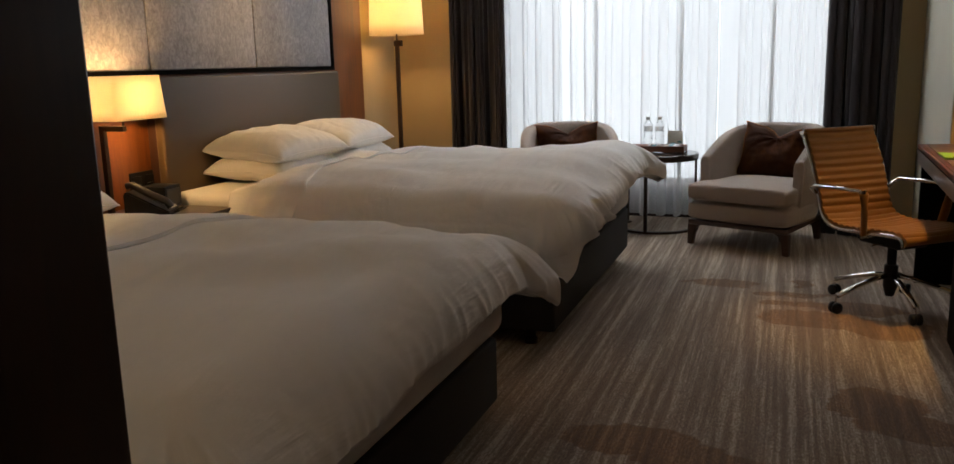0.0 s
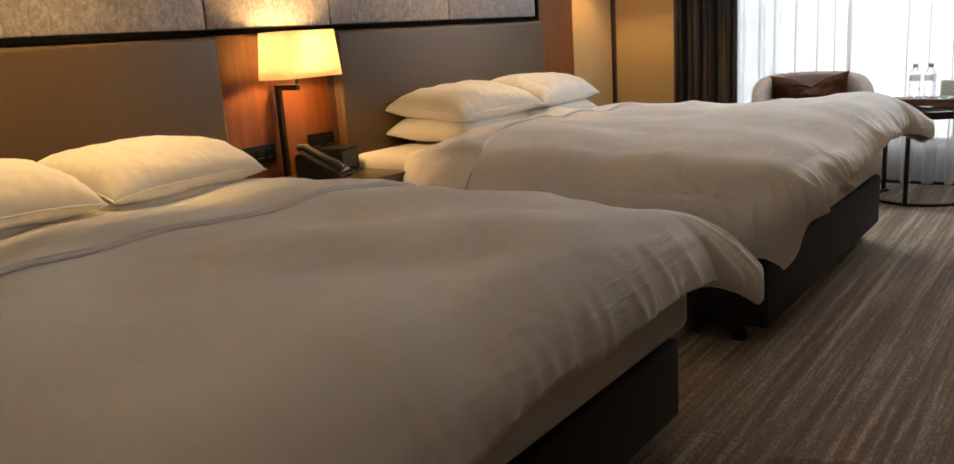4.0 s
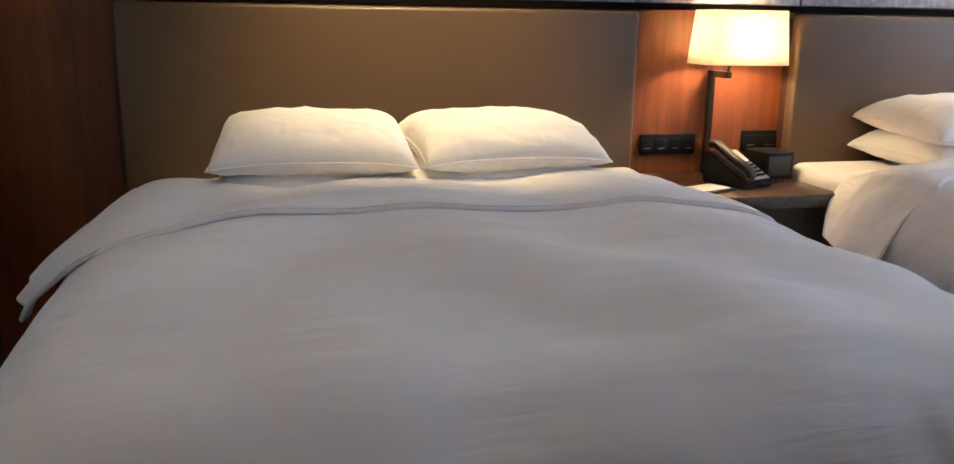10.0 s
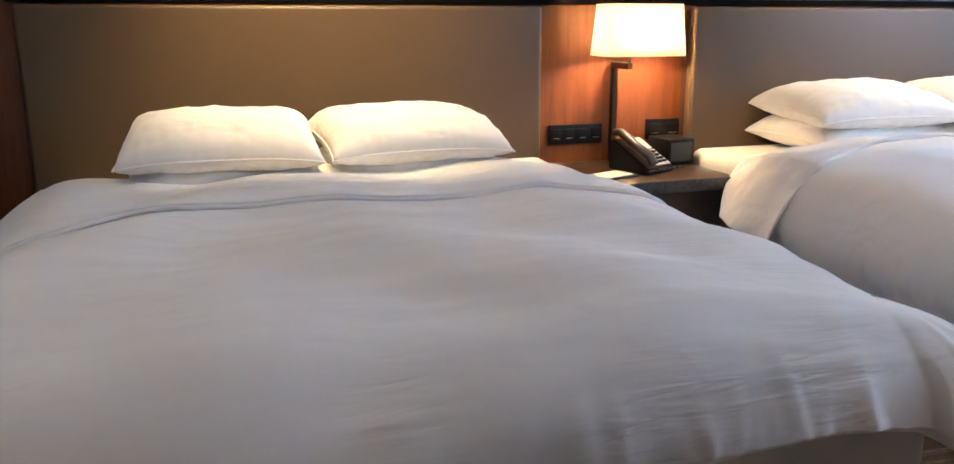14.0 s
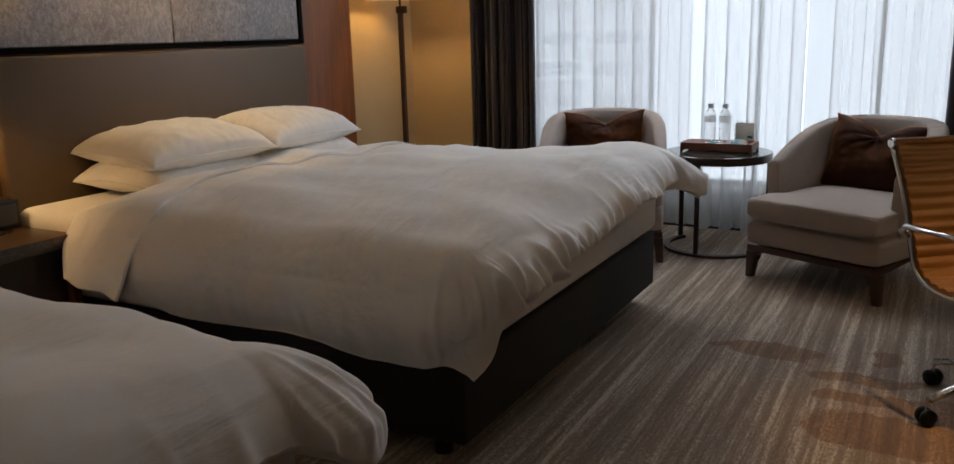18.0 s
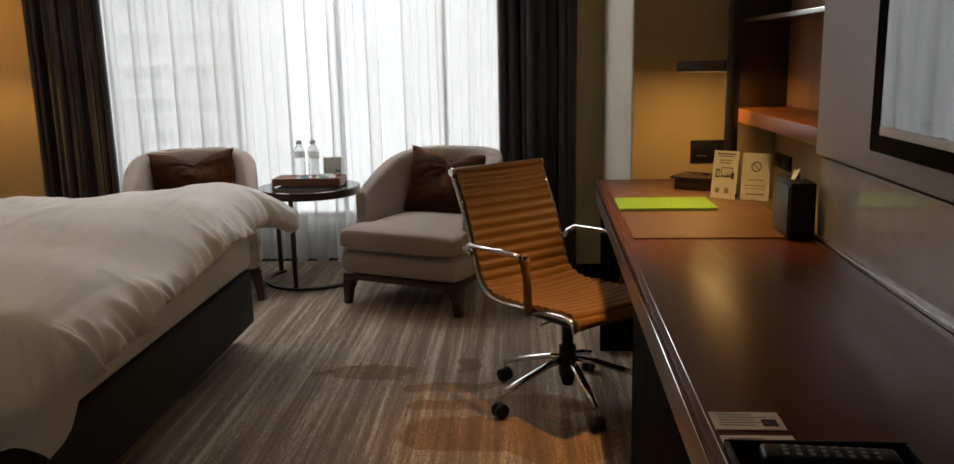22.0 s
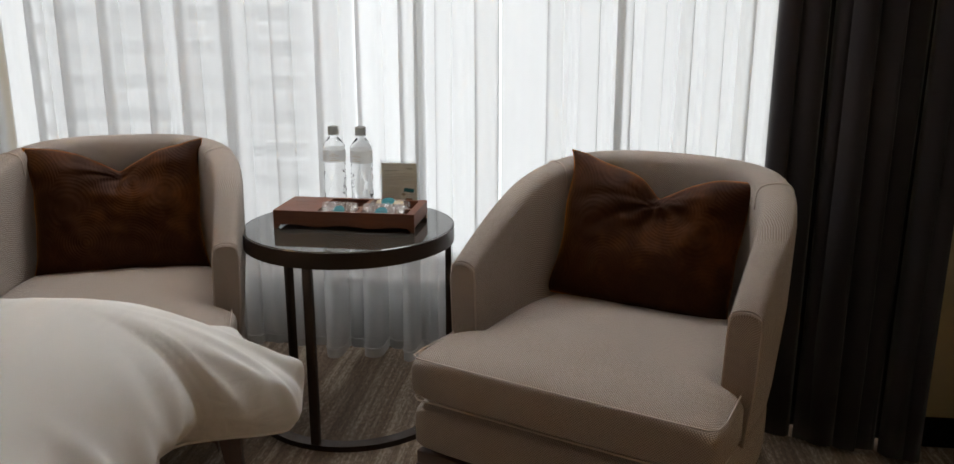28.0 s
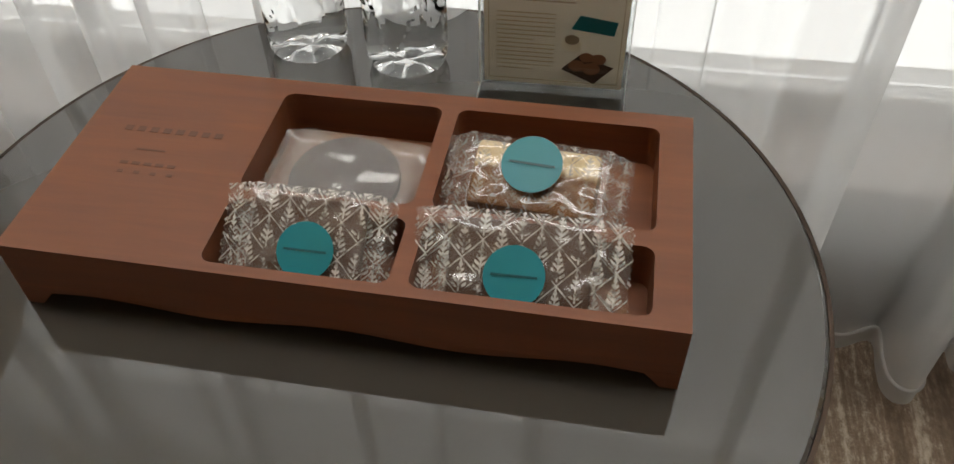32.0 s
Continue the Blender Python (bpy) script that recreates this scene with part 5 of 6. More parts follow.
def cushion_mesh(w, h, t, seed):
    """A soft square cushion with a dent chopped into its top edge."""
    ridge = lambda x, y, z: max(0.0, 1 - 2.2 * abs(noise.noise(Vector((x, y, z)))))

    def half(sign):
        def fn(u, v):
            a, b = 2 * u - 1, 2 * v - 1
            e = max(0.0, (1 - abs(a) ** 3) * (1 - abs(b) ** 3)) ** 0.55
            chop = math.exp(-abs((a - 0.04) / 0.34) ** 1.15) * max(0.0, (b + 0.35) / 1.35) ** 1.8
            corner = (abs(a) * abs(b)) ** 6
            x = a * w / 2 * (1 - 0.07 * (1 - b * b) * abs(a) ** 3 + 0.02 * corner)
            z = b * h / 2 * (1 - 0.05 * (1 - a * a) * abs(b) ** 3 + (0.02 if b > 0 else -0.02) * corner) - 0.075 * chop
            away = math.hypot(a - 0.1, (b - 0.8) * 0.8)
            around = math.atan2(b - 0.8, a - 0.1)
            crease = ridge(around * 2.2, seed, sign) * math.exp(-away / 0.5) * 0.022
            n = noise.noise(Vector((a * 1.6, b * 1.6, seed + sign))) * 0.02 + noise.noise(Vector((a * 5, b * 5, seed - sign))) * 0.006
            d = t / 2 * e * (1 - 0.4 * chop) + (n - crease) * e
            x += 0.01 * noise.noise(Vector((a * 2, b * 2, seed + 9)))
            z += 0.01 * noise.noise(Vector((a * 2.5, b * 2, seed + 4)))
            return (x, sign * d, z)
        return fn
    bm = sheet(half(1), 64, 54)
    low, me = sheet(half(-1), 64, 54), bpy.data.meshes.new("tmp")
    low.to_mesh(me), low.free()
    bm.from_mesh(me)
    bpy.data.meshes.remove(me)
    bmesh.ops.remove_doubles(bm, verts=bm.verts, dist=0.001)
    return bm


AC1, AC2 = pose(-0.083, 6.525, 0, 0, 0, -24), pose(-1.19, 6.642, 0, 0, 0, 17)
armchair(AC1, "ribbed grey-beige tub armchair on dark wooden legs")
armchair(AC2, "ribbed grey-beige tub armchair on dark wooden legs")
for m, s in ((AC1 @ pose(-0.015, 0.56, 0.588, -13, 5, 3), 1), (AC2 @ pose(-0.005, 0.565, 0.59, -13, -1, 2), 2)):
    cu = smooth(part("cushion", cushion_mesh(0.48, 0.385, 0.17, s * 7), CUSHION), 180)
    cu.matrix_world = m
    tagged(cu, "rust brown velvet cushion leaning on the armchair", "cushion", "armchair cushions")

# ---- side table ----
TX, TY, TZ = -0.689, 7.217, 0.56
table = thing("side_table", "round side table with a grey glass top and bronze ring base", "side table", (TX, TY, 0))
smooth(part("glass_top", turned([(0, TZ), (0.2915, TZ), (0.294, TZ - 0.002), (0.294, TZ - 0.008), (0, TZ - 0.008)], 96), SMOKED, table, "smoky grey glass top"), 8)
smooth(part("rim", turned([(0.2945, TZ - 0.002), (0.2975, TZ - 0.002), (0.2975, TZ - 0.045), (0.28, TZ - 0.045), (0.28, TZ - 0.0085), (0.2945, TZ - 0.0085), (0.2945, TZ - 0.002)], 96), BRONZE, table, "dark bronze rim"), 30)
part("support", turned([(0, TZ - 0.009), (0.2795, TZ - 0.009), (0.2795, TZ - 0.02), (0, TZ - 0.02)], 48), BLACK_BOARD, table)
for a in (262, 149, 8):
    c, s_ = math.cos(radians(a)), math.sin(radians(a))
    leg = box(-0.012, 0.012, -0.009, 0.009, 0.016, TZ - 0.046, 0.002)
    bmesh.ops.transform(leg, matrix=Matrix.Translation((0.28 * c, 0.28 * s_, 0)) @ Matrix.Rotation(radians(a + 90), 4, "Z"), verts=leg.verts)
    smooth(part("leg", leg, BRONZE, table, "flat bronze leg"))
ring = bmesh.new()
prev = None
first_a, last_a = 145, 372
for i in range(61):
    a = radians(first_a + (last_a - first_a) * i / 60)
    cur = [ring.verts.new((q * math.cos(a), q * math.sin(a), z)) for q, z in ((0.255, 0), (0.29, 0), (0.29, 0.016), (0.255, 0.016))]
    if prev:
        for k in range(4):
            ring.faces.new((prev[k], prev[(k + 1) % 4], cur[(k + 1) % 4], cur[k]))
    else:
        ring.faces.new(cur)
    prev = cur
ring.faces.new(prev[::-1])
smooth(part("base_ring", ring, BRONZE, table, "flat bronze floor ring"))


# ---- tray with pastries ----
def cells(xs, ys, holes, bottom, floor, top, r=0.007):
    """A block with rounded pockets in some cells of a grid."""
    bm = bmesh.new()
    q = lambda *c: bm.faces.new([bm.verts.new(p) for p in c])
    for i in range(len(xs) - 1):
        for j in range(len(ys) - 1):
            x0, x1, y0, y1 = xs[i], xs[i + 1], ys[j], ys[j + 1]
            if (i, j) not in holes:
                q((x0, y0, top), (x1, y0, top), (x1, y1, top), (x0, y1, top))
                continue
            loop = []
            for cx, cy, a0 in ((x1 - r, y1 - r, 0), (x0 + r, y1 - r, 90), (x0 + r, y0 + r, 180), (x1 - r, y0 + r, 270)):
                arc = [(cx + r * math.cos(radians(a0 + k * 15)), cy + r * math.sin(radians(a0 + k * 15))) for k in range(7)]
                edge = (x1 if a0 in (0, 270) else x0, y1 if a0 in (0, 90) else y0)
                for a, b in zip(arc, arc[1:]):
                    q((*edge, top), (*a, top), (*b, top))
                loop += arc
            for a, b in zip(loop, loop[1:] + loop[:1]):
                q((*a, top), (*b, top), (*b, floor), (*a, floor))
            q(*[(*a, floor) for a in loop])
    x0, x1, y0, y1 = xs[0], xs[-1], ys[0], ys[-1]
    q((x0, y0, bottom), (x0, y1, bottom), (x1, y1, bottom), (x1, y0, bottom))
    for a, b in (((x0, y0), (x1, y0)), ((x1, y0), (x1, y1)), ((x1, y1), (x0, y1)), ((x0, y1), (x0, y0))):
        q((*a, bottom), (*b, bottom), (*b, top), (*a, top))
    bmesh.ops.remove_doubles(bm, verts=bm.verts, dist=1e-5)
    return bm


tray = thing("tray", "reddish wooden tray with four compartments on the table", "tray", (-0.684, 7.232, TZ), -1.2)
XS, YS = (-0.2, -0.077, 0.034, 0.045, 0.179, 0.2), (-0.0925, -0.085, -0.034, -0.022, 0.073, 0.0875)
part("body", cells(XS, YS, [(i, j) for i in (1, 3) for j in (1, 3)], 0.014, 0.02, 0.052), WOOD_TRAY, tray)
for sgn in (-1, 1):
    ap = bmesh.new()
    n, last = 40, None
    for i in range(n + 1):
        x = -0.2 + 0.4 * i / n
        e = min(1.0, (0.2 - abs(x)) / 0.03)
        z = 0.0 if e < 0.5 else 0.0135 - 0.006 * (1 - math.cos(x * 42)) * 0.5
        cur = [ap.verts.new((x, y, q)) for y, q in ((sgn * 0.09 - 0.0025, 0.0138), (sgn * 0.09 - 0.0025, z), (sgn * 0.08 - 0.0025, z), (sgn * 0.08 - 0.0025, 0.0138))]
        if last:
            for k in range(4):
                ap.faces.new((last[k], last[(k + 1) % 4], cur[(k + 1) % 4], cur[k]))
        else:
            ap.faces.new(cur)
        last = cur
    ap.faces.new(last[::-1])
    part("apron", ap, WOOD_TRAY, tray)
for x0, x1, y, w in [(-0.172 + k * 0.009, -0.1665 + k * 0.009, 0.018, 0.005) for k in range(8)] + [(-0.155, -0.135, 0.0, 0.0015)] + [(-0.16 + k * 0.008, -0.1545 + k * 0.008, -0.014, 0.0028) for k in range(5)] + [(-0.158 + k * 0.011, -0.154 + k * 0.011, -0.022, 0.0025) for k in range(4)]:
    part("engraving", box(x0, x1, y, y + w, 0.0522, 0.0524, 0), plain("engraved_wood", (0.105, 0.036, 0.016), 0.5), tray, "faint engraved mark")


def packet(m, lx, ly, h, mat, inner, label, disc=None, seed=0):
    """A wrapped pastry: a cake block under a crimped clear wrapper, with a round sticker."""
    top = thing("pastry", label, "pastry", group="wrapped pastries")
    top.matrix_world = m
    if inner:
        smooth(part("cake", box(-lx * 0.33, lx * 0.33, -ly * 0.4, ly * 0.4, 0.002, h * 0.86, 0.004, 2), inner, top))

    def half(sign):
        def fn(u, v):
            a, b = 2 * u - 1, 2 * v - 1
            crimp = min(1.0, (1 - abs(a)) / 0.26)
            e = (crimp ** 0.6) * max(0.0, 1 - abs(b) ** 6) ** 0.5
            wob = noise.noise(Vector((a * 4, b * 3, seed + sign))) * 0.003
            z = h / 2 + sign * h / 2 * e + wob * (1 if sign > 0 else 0.2)
            x = a * lx / 2 + (0.0008 * (1 if int((b + 1) * 14) % 2 else -1) if abs(a) > 0.985 else 0)
            return (x, b * ly / 2 * (0.9 + 0.1 * crimp), max(0.0005, z))
        return fn
    bm = sheet(half(1), 42, 26)
    lo, me = sheet(half(-1), 42, 26), bpy.data.meshes.new("tmp")
    lo.to_mesh(me), lo.free()
    bm.from_mesh(me)
    bpy.data.meshes.remove(me)
    smooth(part("wrapper", bm, mat, top), 180)
    if disc:
        cx, cy, r = disc
        st = bmesh.new()
        bmesh.ops.create_circle(st, cap_ends=True, segments=36, radius=r)
        for v in st.verts:
            v.co += Vector((cx, cy, h + 0.0025))
        sticker = part("sticker", st, TEAL, top, "round teal sticker")
        part("sticker_print", box(cx - r * 0.75, cx + r * 0.75, cy - 0.0007, cy + 0.0007, h + 0.0028, h + 0.0031, 0), DARK_TEAL, sticker)
    return top


TR = tray.matrix_world.copy()
flat = packet(TR @ pose(-0.022, 0.016, 0.0235, 6, 0, -3), 0.108, 0.082, 0.013, WRAP_CLEAR, None, "flat pastry in a milky clear wrapper in the tray", seed=1)
smooth(part("biscuit", turned([(0, 0.011), (0.034, 0.011), (0.037, 0.009), (0.037, 0.004), (0, 0.003)], 36), plain("grey_biscuit", (0.06, 0.046, 0.05), 0.7), flat, "round dark biscuit"))
packet(TR @ pose(-0.022, -0.05, 0.042, 38, 0, 0), 0.104, 0.06, 0.016, WRAP_LACE, CHOCOLATE, "chocolate pastry in a lace-printed wrapper in the tray", (0.003, -0.008, 0.017), 2)
packet(TR @ pose(0.104, 0.022, 0.03, 24, 0, -4), 0.12, 0.056, 0.03, WRAP_LACE2, SPONGE, "yellow sponge cake in a clear wrapper in the tray", (-0.002, 0.006, 0.019), 3)
packet(TR @ pose(0.104, -0.05, 0.041, 36, 0, 1), 0.125, 0.06, 0.016, WRAP_LACE, CHOCOLATE, "chocolate pastry in a lace-printed wrapper in the tray", (-0.002, -0.008, 0.0175), 4)


def bottle(x, y, turn):
    top = thing("water_bottle", "clear plastic water bottle with a pale label", "bottle", (x, y, TZ), turn, "water bottles")
    R = 0.0335
    prof = [(0.0, 0.005), (0.014, 0.003), (0.026, 0.0), (0.031, 0.004), (R, 0.012), (R, 0.06), (R, 0.1), (0.032, 0.124), (R, 0.13), (0.0325, 0.133), (R, 0.137), (R, 0.186), (0.0328, 0.19), (0.026, 0.2), (0.0165, 0.211), (0.0145, 0.214), (0.0145, 0.222)]
    dense = []
    for (r0, z0), (r1, z1) in zip(prof, prof[1:]):
        n = max(1, round((z1 - z0) / 0.004))
        dense += [(r0 + (r1 - r0) * k / n, z0 + (z1 - z0) * k / n) for k in range(n)]
    bm = turned(dense + [prof[-1], (0.0, 0.222)], 60)
    for v in bm.verts:
        a = math.atan2(v.co.y, v.co.x)
        if 0.012 < v.co.z < 0.122:
            f = (v.co.z - 0.012) / 0.11
            e = math.sin(f * math.pi) ** 0.5
            k = 1 - e * (0.09 * max(0.0, 1 - 3.2 * abs(math.sin(2.5 * a + f * 3.0))) + 0.09 * max(0.0, 1 - 3.2 * abs(math.sin(2.5 * a - f * 3.0))))
            v.co.x, v.co.y = v.co.x * k, v.co.y * k
        elif v.co.z < 0.0045 and v.co.xy.length > 0.004:
            v.co.z += 0.008 * abs(math.sin(2.5 * a)) * (1 - v.co.xy.length / 0.034)
        elif 0.188 < v.co.z < 0.21:
            k = 1 - 0.035 * abs(math.sin(4 * a))
            v.co.x, v.co.y = v.co.x * k, v.co.y * k
    smooth(part("body", bm, WATER, top, "clear faceted plastic body full of water"), 22)
    smooth(part("label", turned([(0.0339, 0.14), (0.0341, 0.142), (0.0341, 0.176), (0.0339, 0.178)], 48), LABEL, top, "pale printed label"))
    for z, w in ((0.166, 0.25), (0.1605, 0.55), (0.153, 0.2), (0.147, 0.5)):
        part("print", sheet(lambda u, v, z=z, w=w: (0.0345 * math.sin((u - 0.4) * w * 1.6), -0.0345 * math.cos((u - 0.4) * w * 1.6), z + v * 0.0016), 8, 2), GOLD_INK, top)
    cap = turned([(0.0, 0.247), (0.0155, 0.247), (0.0165, 0.2455), (0.0165, 0.227), (0.0175, 0.2265), (0.0175, 0.2225), (0.0, 0.2225)], 60)
    for k, v in enumerate(cap.verts):
        if 0.226 < v.co.z < 0.246 and k % 2:
            v.co.x, v.co.y = v.co.x * 0.97, v.co.y * 0.97
    smooth(part("cap", cap, CAP, top, "ribbed grey screw cap"), 40)
    return top


bottle(-0.79, 7.437, 10)
bottle(-0.703, 7.428, -20)
stand = thing("card_stand", "clear acrylic stand with a printed cream card", "card stand", (-0.582, 7.405, TZ))
part("acrylic_back", box(-0.056, 0.056, 0.0, 0.003, 0.0, 0.153, 0.0005), ACRYLIC, stand)
part("acrylic_front", box(-0.056, 0.056, -0.006, -0.0042, 0.003, 0.148, 0.0005), ACRYLIC, stand)
part("acrylic_foot", box(-0.056, 0.056, -0.035, -0.0065, 0.0, 0.003, 0.0005), ACRYLIC, stand)
RIM = veil("frosted_rim", (0.85, 0.87, 0.87), 0.25)
part("edge", box(-0.0565, 0.0565, -0.0368, -0.0352, 0.0, 0.0034, 0), RIM, stand, "bright polished edge of the foot")
for x in (-0.0572, 0.0566):
    part("edge", box(x, x + 0.0006, -0.035, 0.002, 0.0, 0.0031, 0), RIM, stand, "bright polished edge of the foot")
    part("edge", box(x, x + 0.0006, -0.006, 0.003, 0.0033, 0.15, 0), RIM, stand, "bright polished edge of the holder")
part("card", box(-0.0535, 0.0535, -0.0035, -0.0008, 0.006, 0.144, 0), CREAM, stand)
for x0, x1, z, w in ((0.02, 0.044, 0.1285, 0.0016), (0.028, 0.04, 0.1245, 0.0014), (-0.044, -0.004, 0.1195, 0.0022)):
    part("print", box(x0, x1, -0.0041, -0.0037, z, z + w, 0), FAINT, stand)
for k in range(8):
    part("print", box(-0.044, 0.044 - (0.03 if k in (4, 7) else 0.0), -0.0041, -0.0037, 0.113 - k * 0.0048, 0.1138 - k * 0.0048, 0), FAINT, stand)
for k in range(14):
    part("print", box(-0.044, 0.0 - (0.016 if k in (6, 13) else 0), -0.0041, -0.0037, 0.069 - k * 0.0038, 0.0696 - k * 0.0038, 0), GOLD_INK, stand)
for b in ((-0.05, 0.05, 0.01, 0.0105), (-0.05, 0.05, 0.1385, 0.139), (-0.05, -0.0495, 0.0106, 0.1384), (0.0495, 0.05, 0.0106, 0.1384)):
    part("border", box(b[0], b[1], -0.0041, -0.0037, b[2], b[3], 0), GOLD_INK, stand)


def picture(points, mat, label, y=-0.0042):
    bm = bmesh.new()
    bm.faces.new([bm.verts.new((x, y, z)) for x, z in points])
    part("picture", bm, mat, stand, label)


def disc(x, z, r):
    return [(x + r * math.cos(k * 0.5236), z + r * 0.8 * math.sin(k * 0.5236)) for k in range(12)]


picture(((0.012, 0.058), (0.044, 0.054), (0.046, 0.066), (0.018, 0.07)), TEAL, "printed teal box")
picture(((0.006, 0.022), (0.032, 0.01), (0.046, 0.026), (0.02, 0.036)), CHOCOLATE, "printed dark board")
for x, z, r in ((0.018, 0.026, 0.0065), (0.029, 0.024, 0.007), (0.034, 0.033, 0.006), (0.025, 0.034, 0.0055)):
    picture(disc(x, z, r), CRUST, "printed pastry", -0.0044)
picture(disc(0.013, 0.045, 0.008), PAPER, "printed saucer", -0.0044)
picture(disc(0.013, 0.049, 0.0055), FAINT, "printed cup", -0.0046)


# ---- office chair ----
def office_chair():
    top = thing("office_chair", "tan leather ribbed office chair with chrome arms", "office chair", (0.72, 5.38, 0), -141)
    pts = [(0.27, 0.375), (0.262, 0.405), (0.225, 0.418), (0.1, 0.412), (-0.05, 0.4), (-0.15, 0.4), (-0.22, 0.42), (-0.262, 0.465), (-0.285, 0.53), (-0.33, 0.66), (-0.375, 0.76), (-0.42, 0.845)]
    dense = []
    for i in range(len(pts) - 1):
        p0, p1, p2, p3 = (Vector(pts[max(0, min(len(pts) - 1, i + k))]) for k in (-1, 0, 1, 2))
        for j in range(14):
            t = j / 14
            dense.append(0.5 * ((2 * p1) + (p2 - p0) * t + (2 * p0 - 5 * p1 + 4 * p2 - p3) * t * t + (3 * p1 - p0 - 3 * p2 + p3) * t ** 3))
    dense.append(Vector(pts[-1]))
    length = [0.0]
    for a, b in zip(dense, dense[1:]):
        length.append(length[-1] + (b - a).length)
    total, ribs = length[-1], 25
    w = 0.215

    def strip(lo, hi, name, material, label):
        bm = bmesh.new()
        rings = []
        for i, (p, l) in enumerate(zip(dense, length)):
            if not lo - 0.001 <= l <= hi + 0.001:
                continue
            way = (dense[min(i + 1, len(dense) - 1)] - dense[max(i - 1, 0)]).normalized()
            nrm = Vector((way.y, -way.x))
            puff = 0.006 + 0.011 * abs(math.sin(l / total * ribs * math.pi)) ** 0.6
            ring = []
            for k in range(9):
                x = -w + 2 * w * k / 8
                sag = 0.01 * (1 - (x / w) ** 2)
                q = p + nrm * (puff - sag)
                ring.append(bm.verts.new((x, q.x, q.y)))
            for k in range(9):
                x = w - 2 * w * k / 8
                sag = 0.01 * (1 - (x / w) ** 2)
                q = p - nrm * (puff + sag)
                ring.append(bm.verts.new((x, q.x, q.y)))
            rings.append(ring)
        for a, b in zip(rings, rings[1:]):
            for k in range(18):
                bm.faces.new((a[k], a[(k + 1) % 18], b[(k + 1) % 18], b[k]))
        bm.faces.new(rings[0]), bm.faces.new(rings[-1][::-1])
        return smooth(part(name, bm, material, top, label), 75)
    split = length[7 * 14]
    strip(0, split, "seat", TAN, "ribbed tan leather seat")
    strip(split, total, "backrest", TAN, "ribbed tan leather backrest")
    for sgn in (-1, 1):
        rail = [(sgn * 0.222, p.x, p.y - 0.006) for p in dense[::4]]
        smooth(part("side_rail", tube(rail, 0.009, 8), CHROME, top, "chrome side rail"), 180)
        arm = [(sgn * 0.235, -0.29, 0.55), (sgn * 0.26, -0.288, 0.575), (sgn * 0.265, -0.25, 0.595), (sgn * 0.265, -0.1, 0.6), (sgn * 0.265, 0.05, 0.602)]
        smooth(part("armrest", tube(arm, 0.013, 10, 0.7), CHROME, top, "chrome armrest"), 180)
        post = [(sgn * 0.265, 0.05, 0.602), (sgn * 0.263, 0.066, 0.585), (sgn * 0.252, 0.062, 0.5), (sgn * 0.235, 0.045, 0.395)]
        smooth(part("arm_post", tube(post, 0.0155, 10, 1.35), TAN, top, "tan leather sleeve on the arm post"), 180)
        smooth(part("bolt", turned([(0, 0.016), (0.016, 0.014), (0.016, 0), (0, 0)], 16, (sgn * 0.265, 0.058, 0.594)), CHROME, top))
        cap = turned([(0, 0.006), (0.016, 0.005), (0.017, -0.005), (0, -0.006)], 20)
        bmesh.ops.transform(cap, matrix=Matrix.Translation((sgn * 0.225, -0.42, 0.848)) @ Matrix.Rotation(radians(90), 4, "Y"), verts=cap.verts)
        smooth(part("roll_cap", cap, CHROME, top))
    smooth(part("top_roll", tube([(-0.218, -0.422, 0.848), (0.218, -0.422, 0.848)], 0.015, 14), TAN, top), 60)
    smooth(part("mechanism", box(-0.09, 0.09, -0.14, 0.12, 0.315, 0.372, 0.012, 3), BLACK, top))
    smooth(part("cross_bar", tube([(-0.22, 0.0, 0.375), (0.22, 0.0, 0.375)], 0.012, 10), CHROME, top), 60)
    smooth(part("column", turned([(0, 0.315), (0.022, 0.315), (0.022, 0.22), (0.032, 0.215), (0.034, 0.11), (0.02, 0.06), (0, 0.06)], 24, (0.011, 0.004, 0)), BLACK, top), 50)
    smooth(part("lever", tube([(0.05, 0.02, 0.335), (0.17, 0.03, 0.33)], 0.005, 8), CHROME, top), 60)
    turn0 = 142 + 141
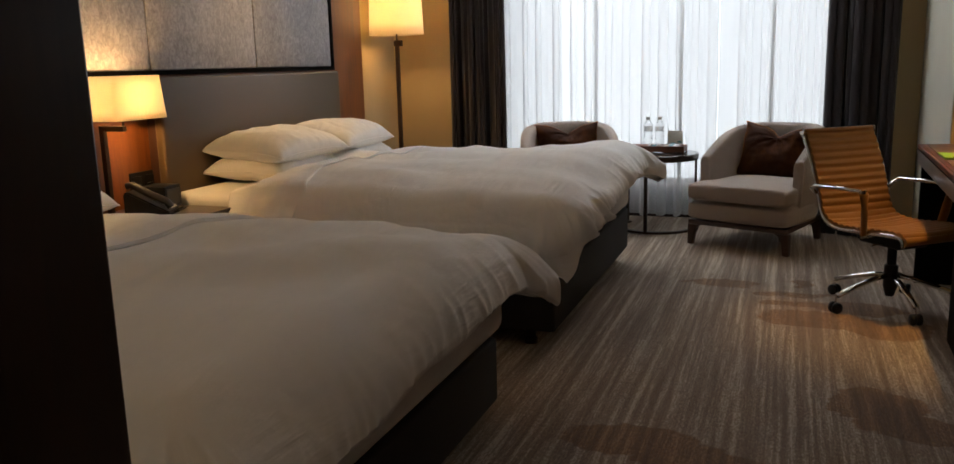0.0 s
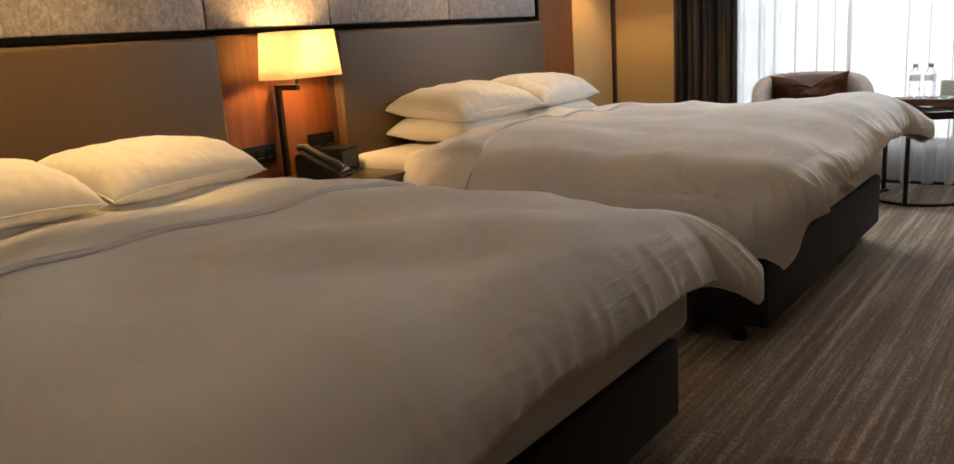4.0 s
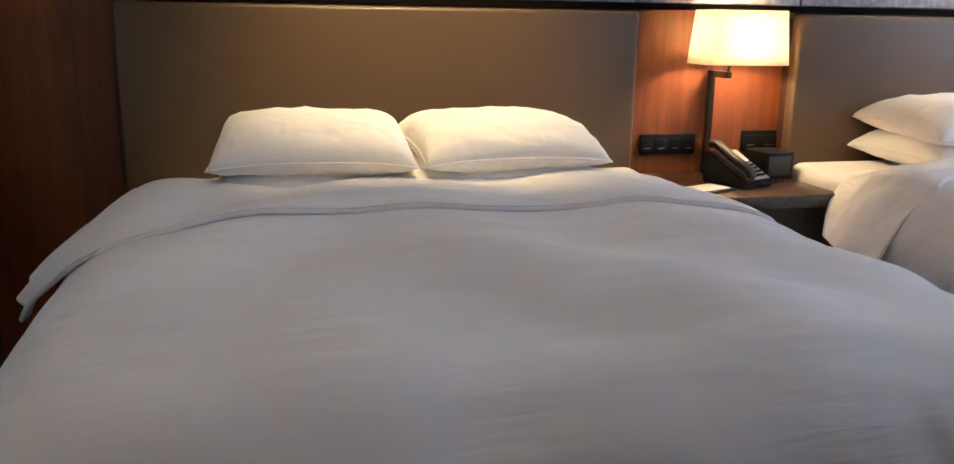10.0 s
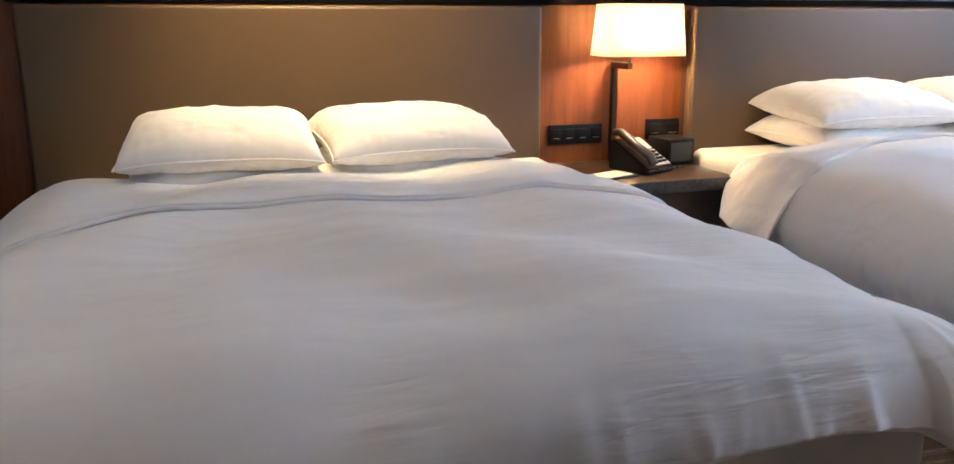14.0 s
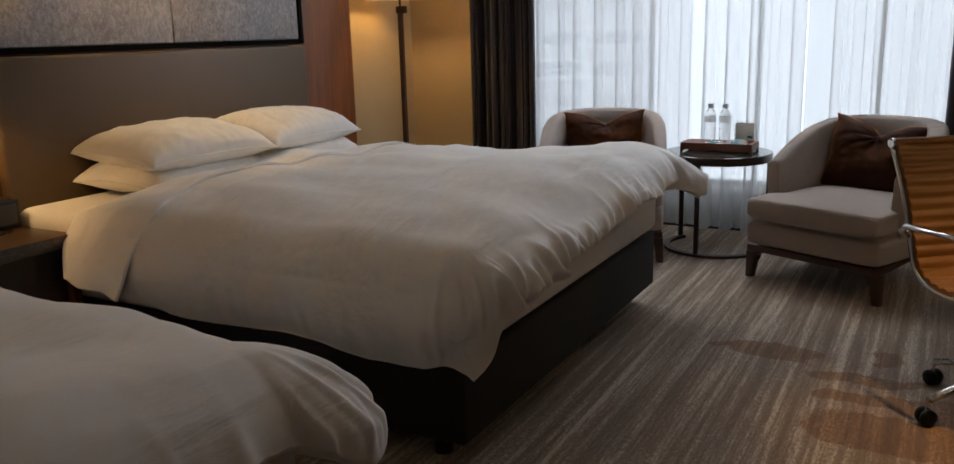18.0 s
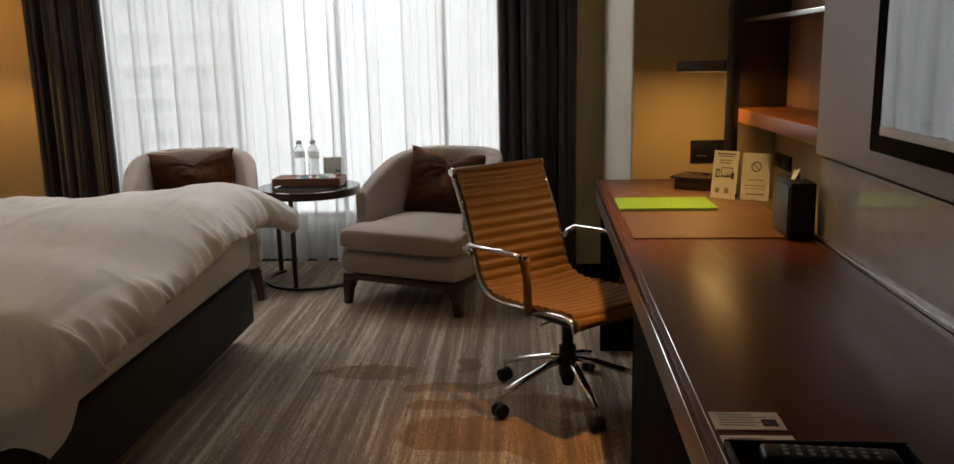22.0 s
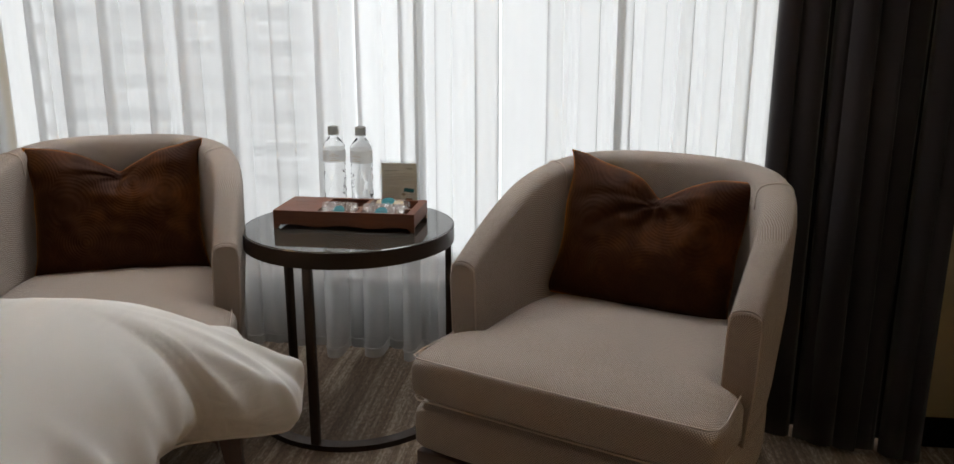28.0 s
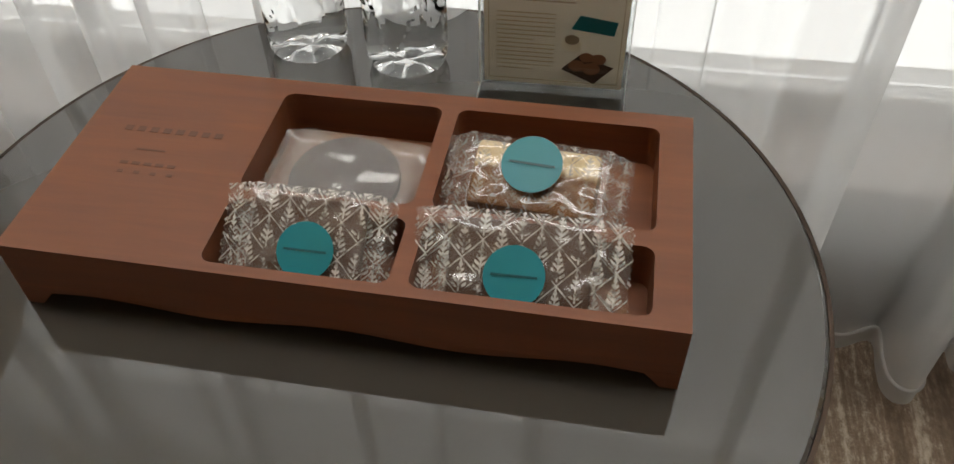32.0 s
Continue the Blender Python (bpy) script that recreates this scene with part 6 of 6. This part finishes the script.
    for k in range(5):
        a = radians(turn0 + 72 * k)
        c, s_ = math.cos(a), math.sin(a)
        at = lambda q, z: (0.011 + q * c, 0.004 + q * s_, z)
        spoke = [at(0.02, 0.165), at(0.1, 0.15), at(0.2, 0.12), at(0.3, 0.085)]
        sp = tube(spoke, 0.016, 10, 0.75)
        smooth(part("spoke", sp, CHROME, top, "chrome base spoke"), 180)
        stem = part("castor", tube([at(0.305, 0.09), at(0.305, 0.05)], 0.006, 8), CHROME, top)
        for off in (-1, 1):
            wh = turned([(0, 0.011), (0.022, 0.011), (0.0275, 0.006), (0.0275, -0.006), (0.022, -0.011), (0, -0.011)], 22)
            bmesh.ops.transform(wh, matrix=Matrix.Translation((0.011 + 0.305 * c - off * 0.014 * s_, 0.004 + 0.305 * s_ + off * 0.014 * c, 0.0277)) @ Matrix.Rotation(a, 4, "Z") @ Matrix.Rotation(radians(90), 4, "X"), verts=wh.verts)
            smooth(part("wheel", wh, BLACK, stem, "black plastic wheel"), 50)


office_chair()

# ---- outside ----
# emission on the ground imitates haze whitening it
structure("ground", box(-600, 600, 9, 1200, -40.3, -40, 0), Nodes("glowing_hazed_ground", (0.5, 0.51, 0.51), 0.9, Emission_Color=(0.93, 0.97, 1.0, 1), Emission_Strength=0.72).mat, "distant ground below the window, glowing to imitate haze", "ground")
# glowing sheet stands for white sky and haze
HAZE_GLOW = Nodes("glowing_white_haze", (0.8, 0.82, 0.83), 1.0, Emission_Color=(0.93, 0.97, 1.0, 1), Emission_Strength=0.9).mat
structure("backdrop", box(-160, 160, 62, 62.5, -39.99, 110, 0), HAZE_GLOW, "glowing white sheet standing for haze beyond the window", "haze")
tower = thing("apartment_building", "grey apartment tower beyond the window, paled by a haze glow", "building", (-23, 52, -39.99))
# haze over the tower is painted as emission in its materials
GLOWING_WALL = Nodes("glowing_hazed_concrete", (0.5, 0.51, 0.52), 0.9, Emission_Color=(0.93, 0.97, 1.0, 1), Emission_Strength=0.72).mat
GLOWING_GLASS = Nodes("glowing_hazed_windows", (0.2, 0.22, 0.23), 0.6, Emission_Color=(0.93, 0.97, 1.0, 1), Emission_Strength=0.66).mat
part("wall", box(-8, 8, 0, 9, 0, 62, 0), GLOWING_WALL, tower)
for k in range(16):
    part("balcony", box(-8, 8, -0.6, -0.005, 30 + k * 1.9, 30.7 + k * 1.9, 0), GLOWING_WALL, tower, "concrete balcony paled by the haze glow")
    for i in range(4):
        part("window", box(-7.4 + i * 3.9, -4.4 + i * 3.9, -0.06, -0.005, 30.8 + k * 1.9, 31.7 + k * 1.9, 0), GLOWING_GLASS, tower)
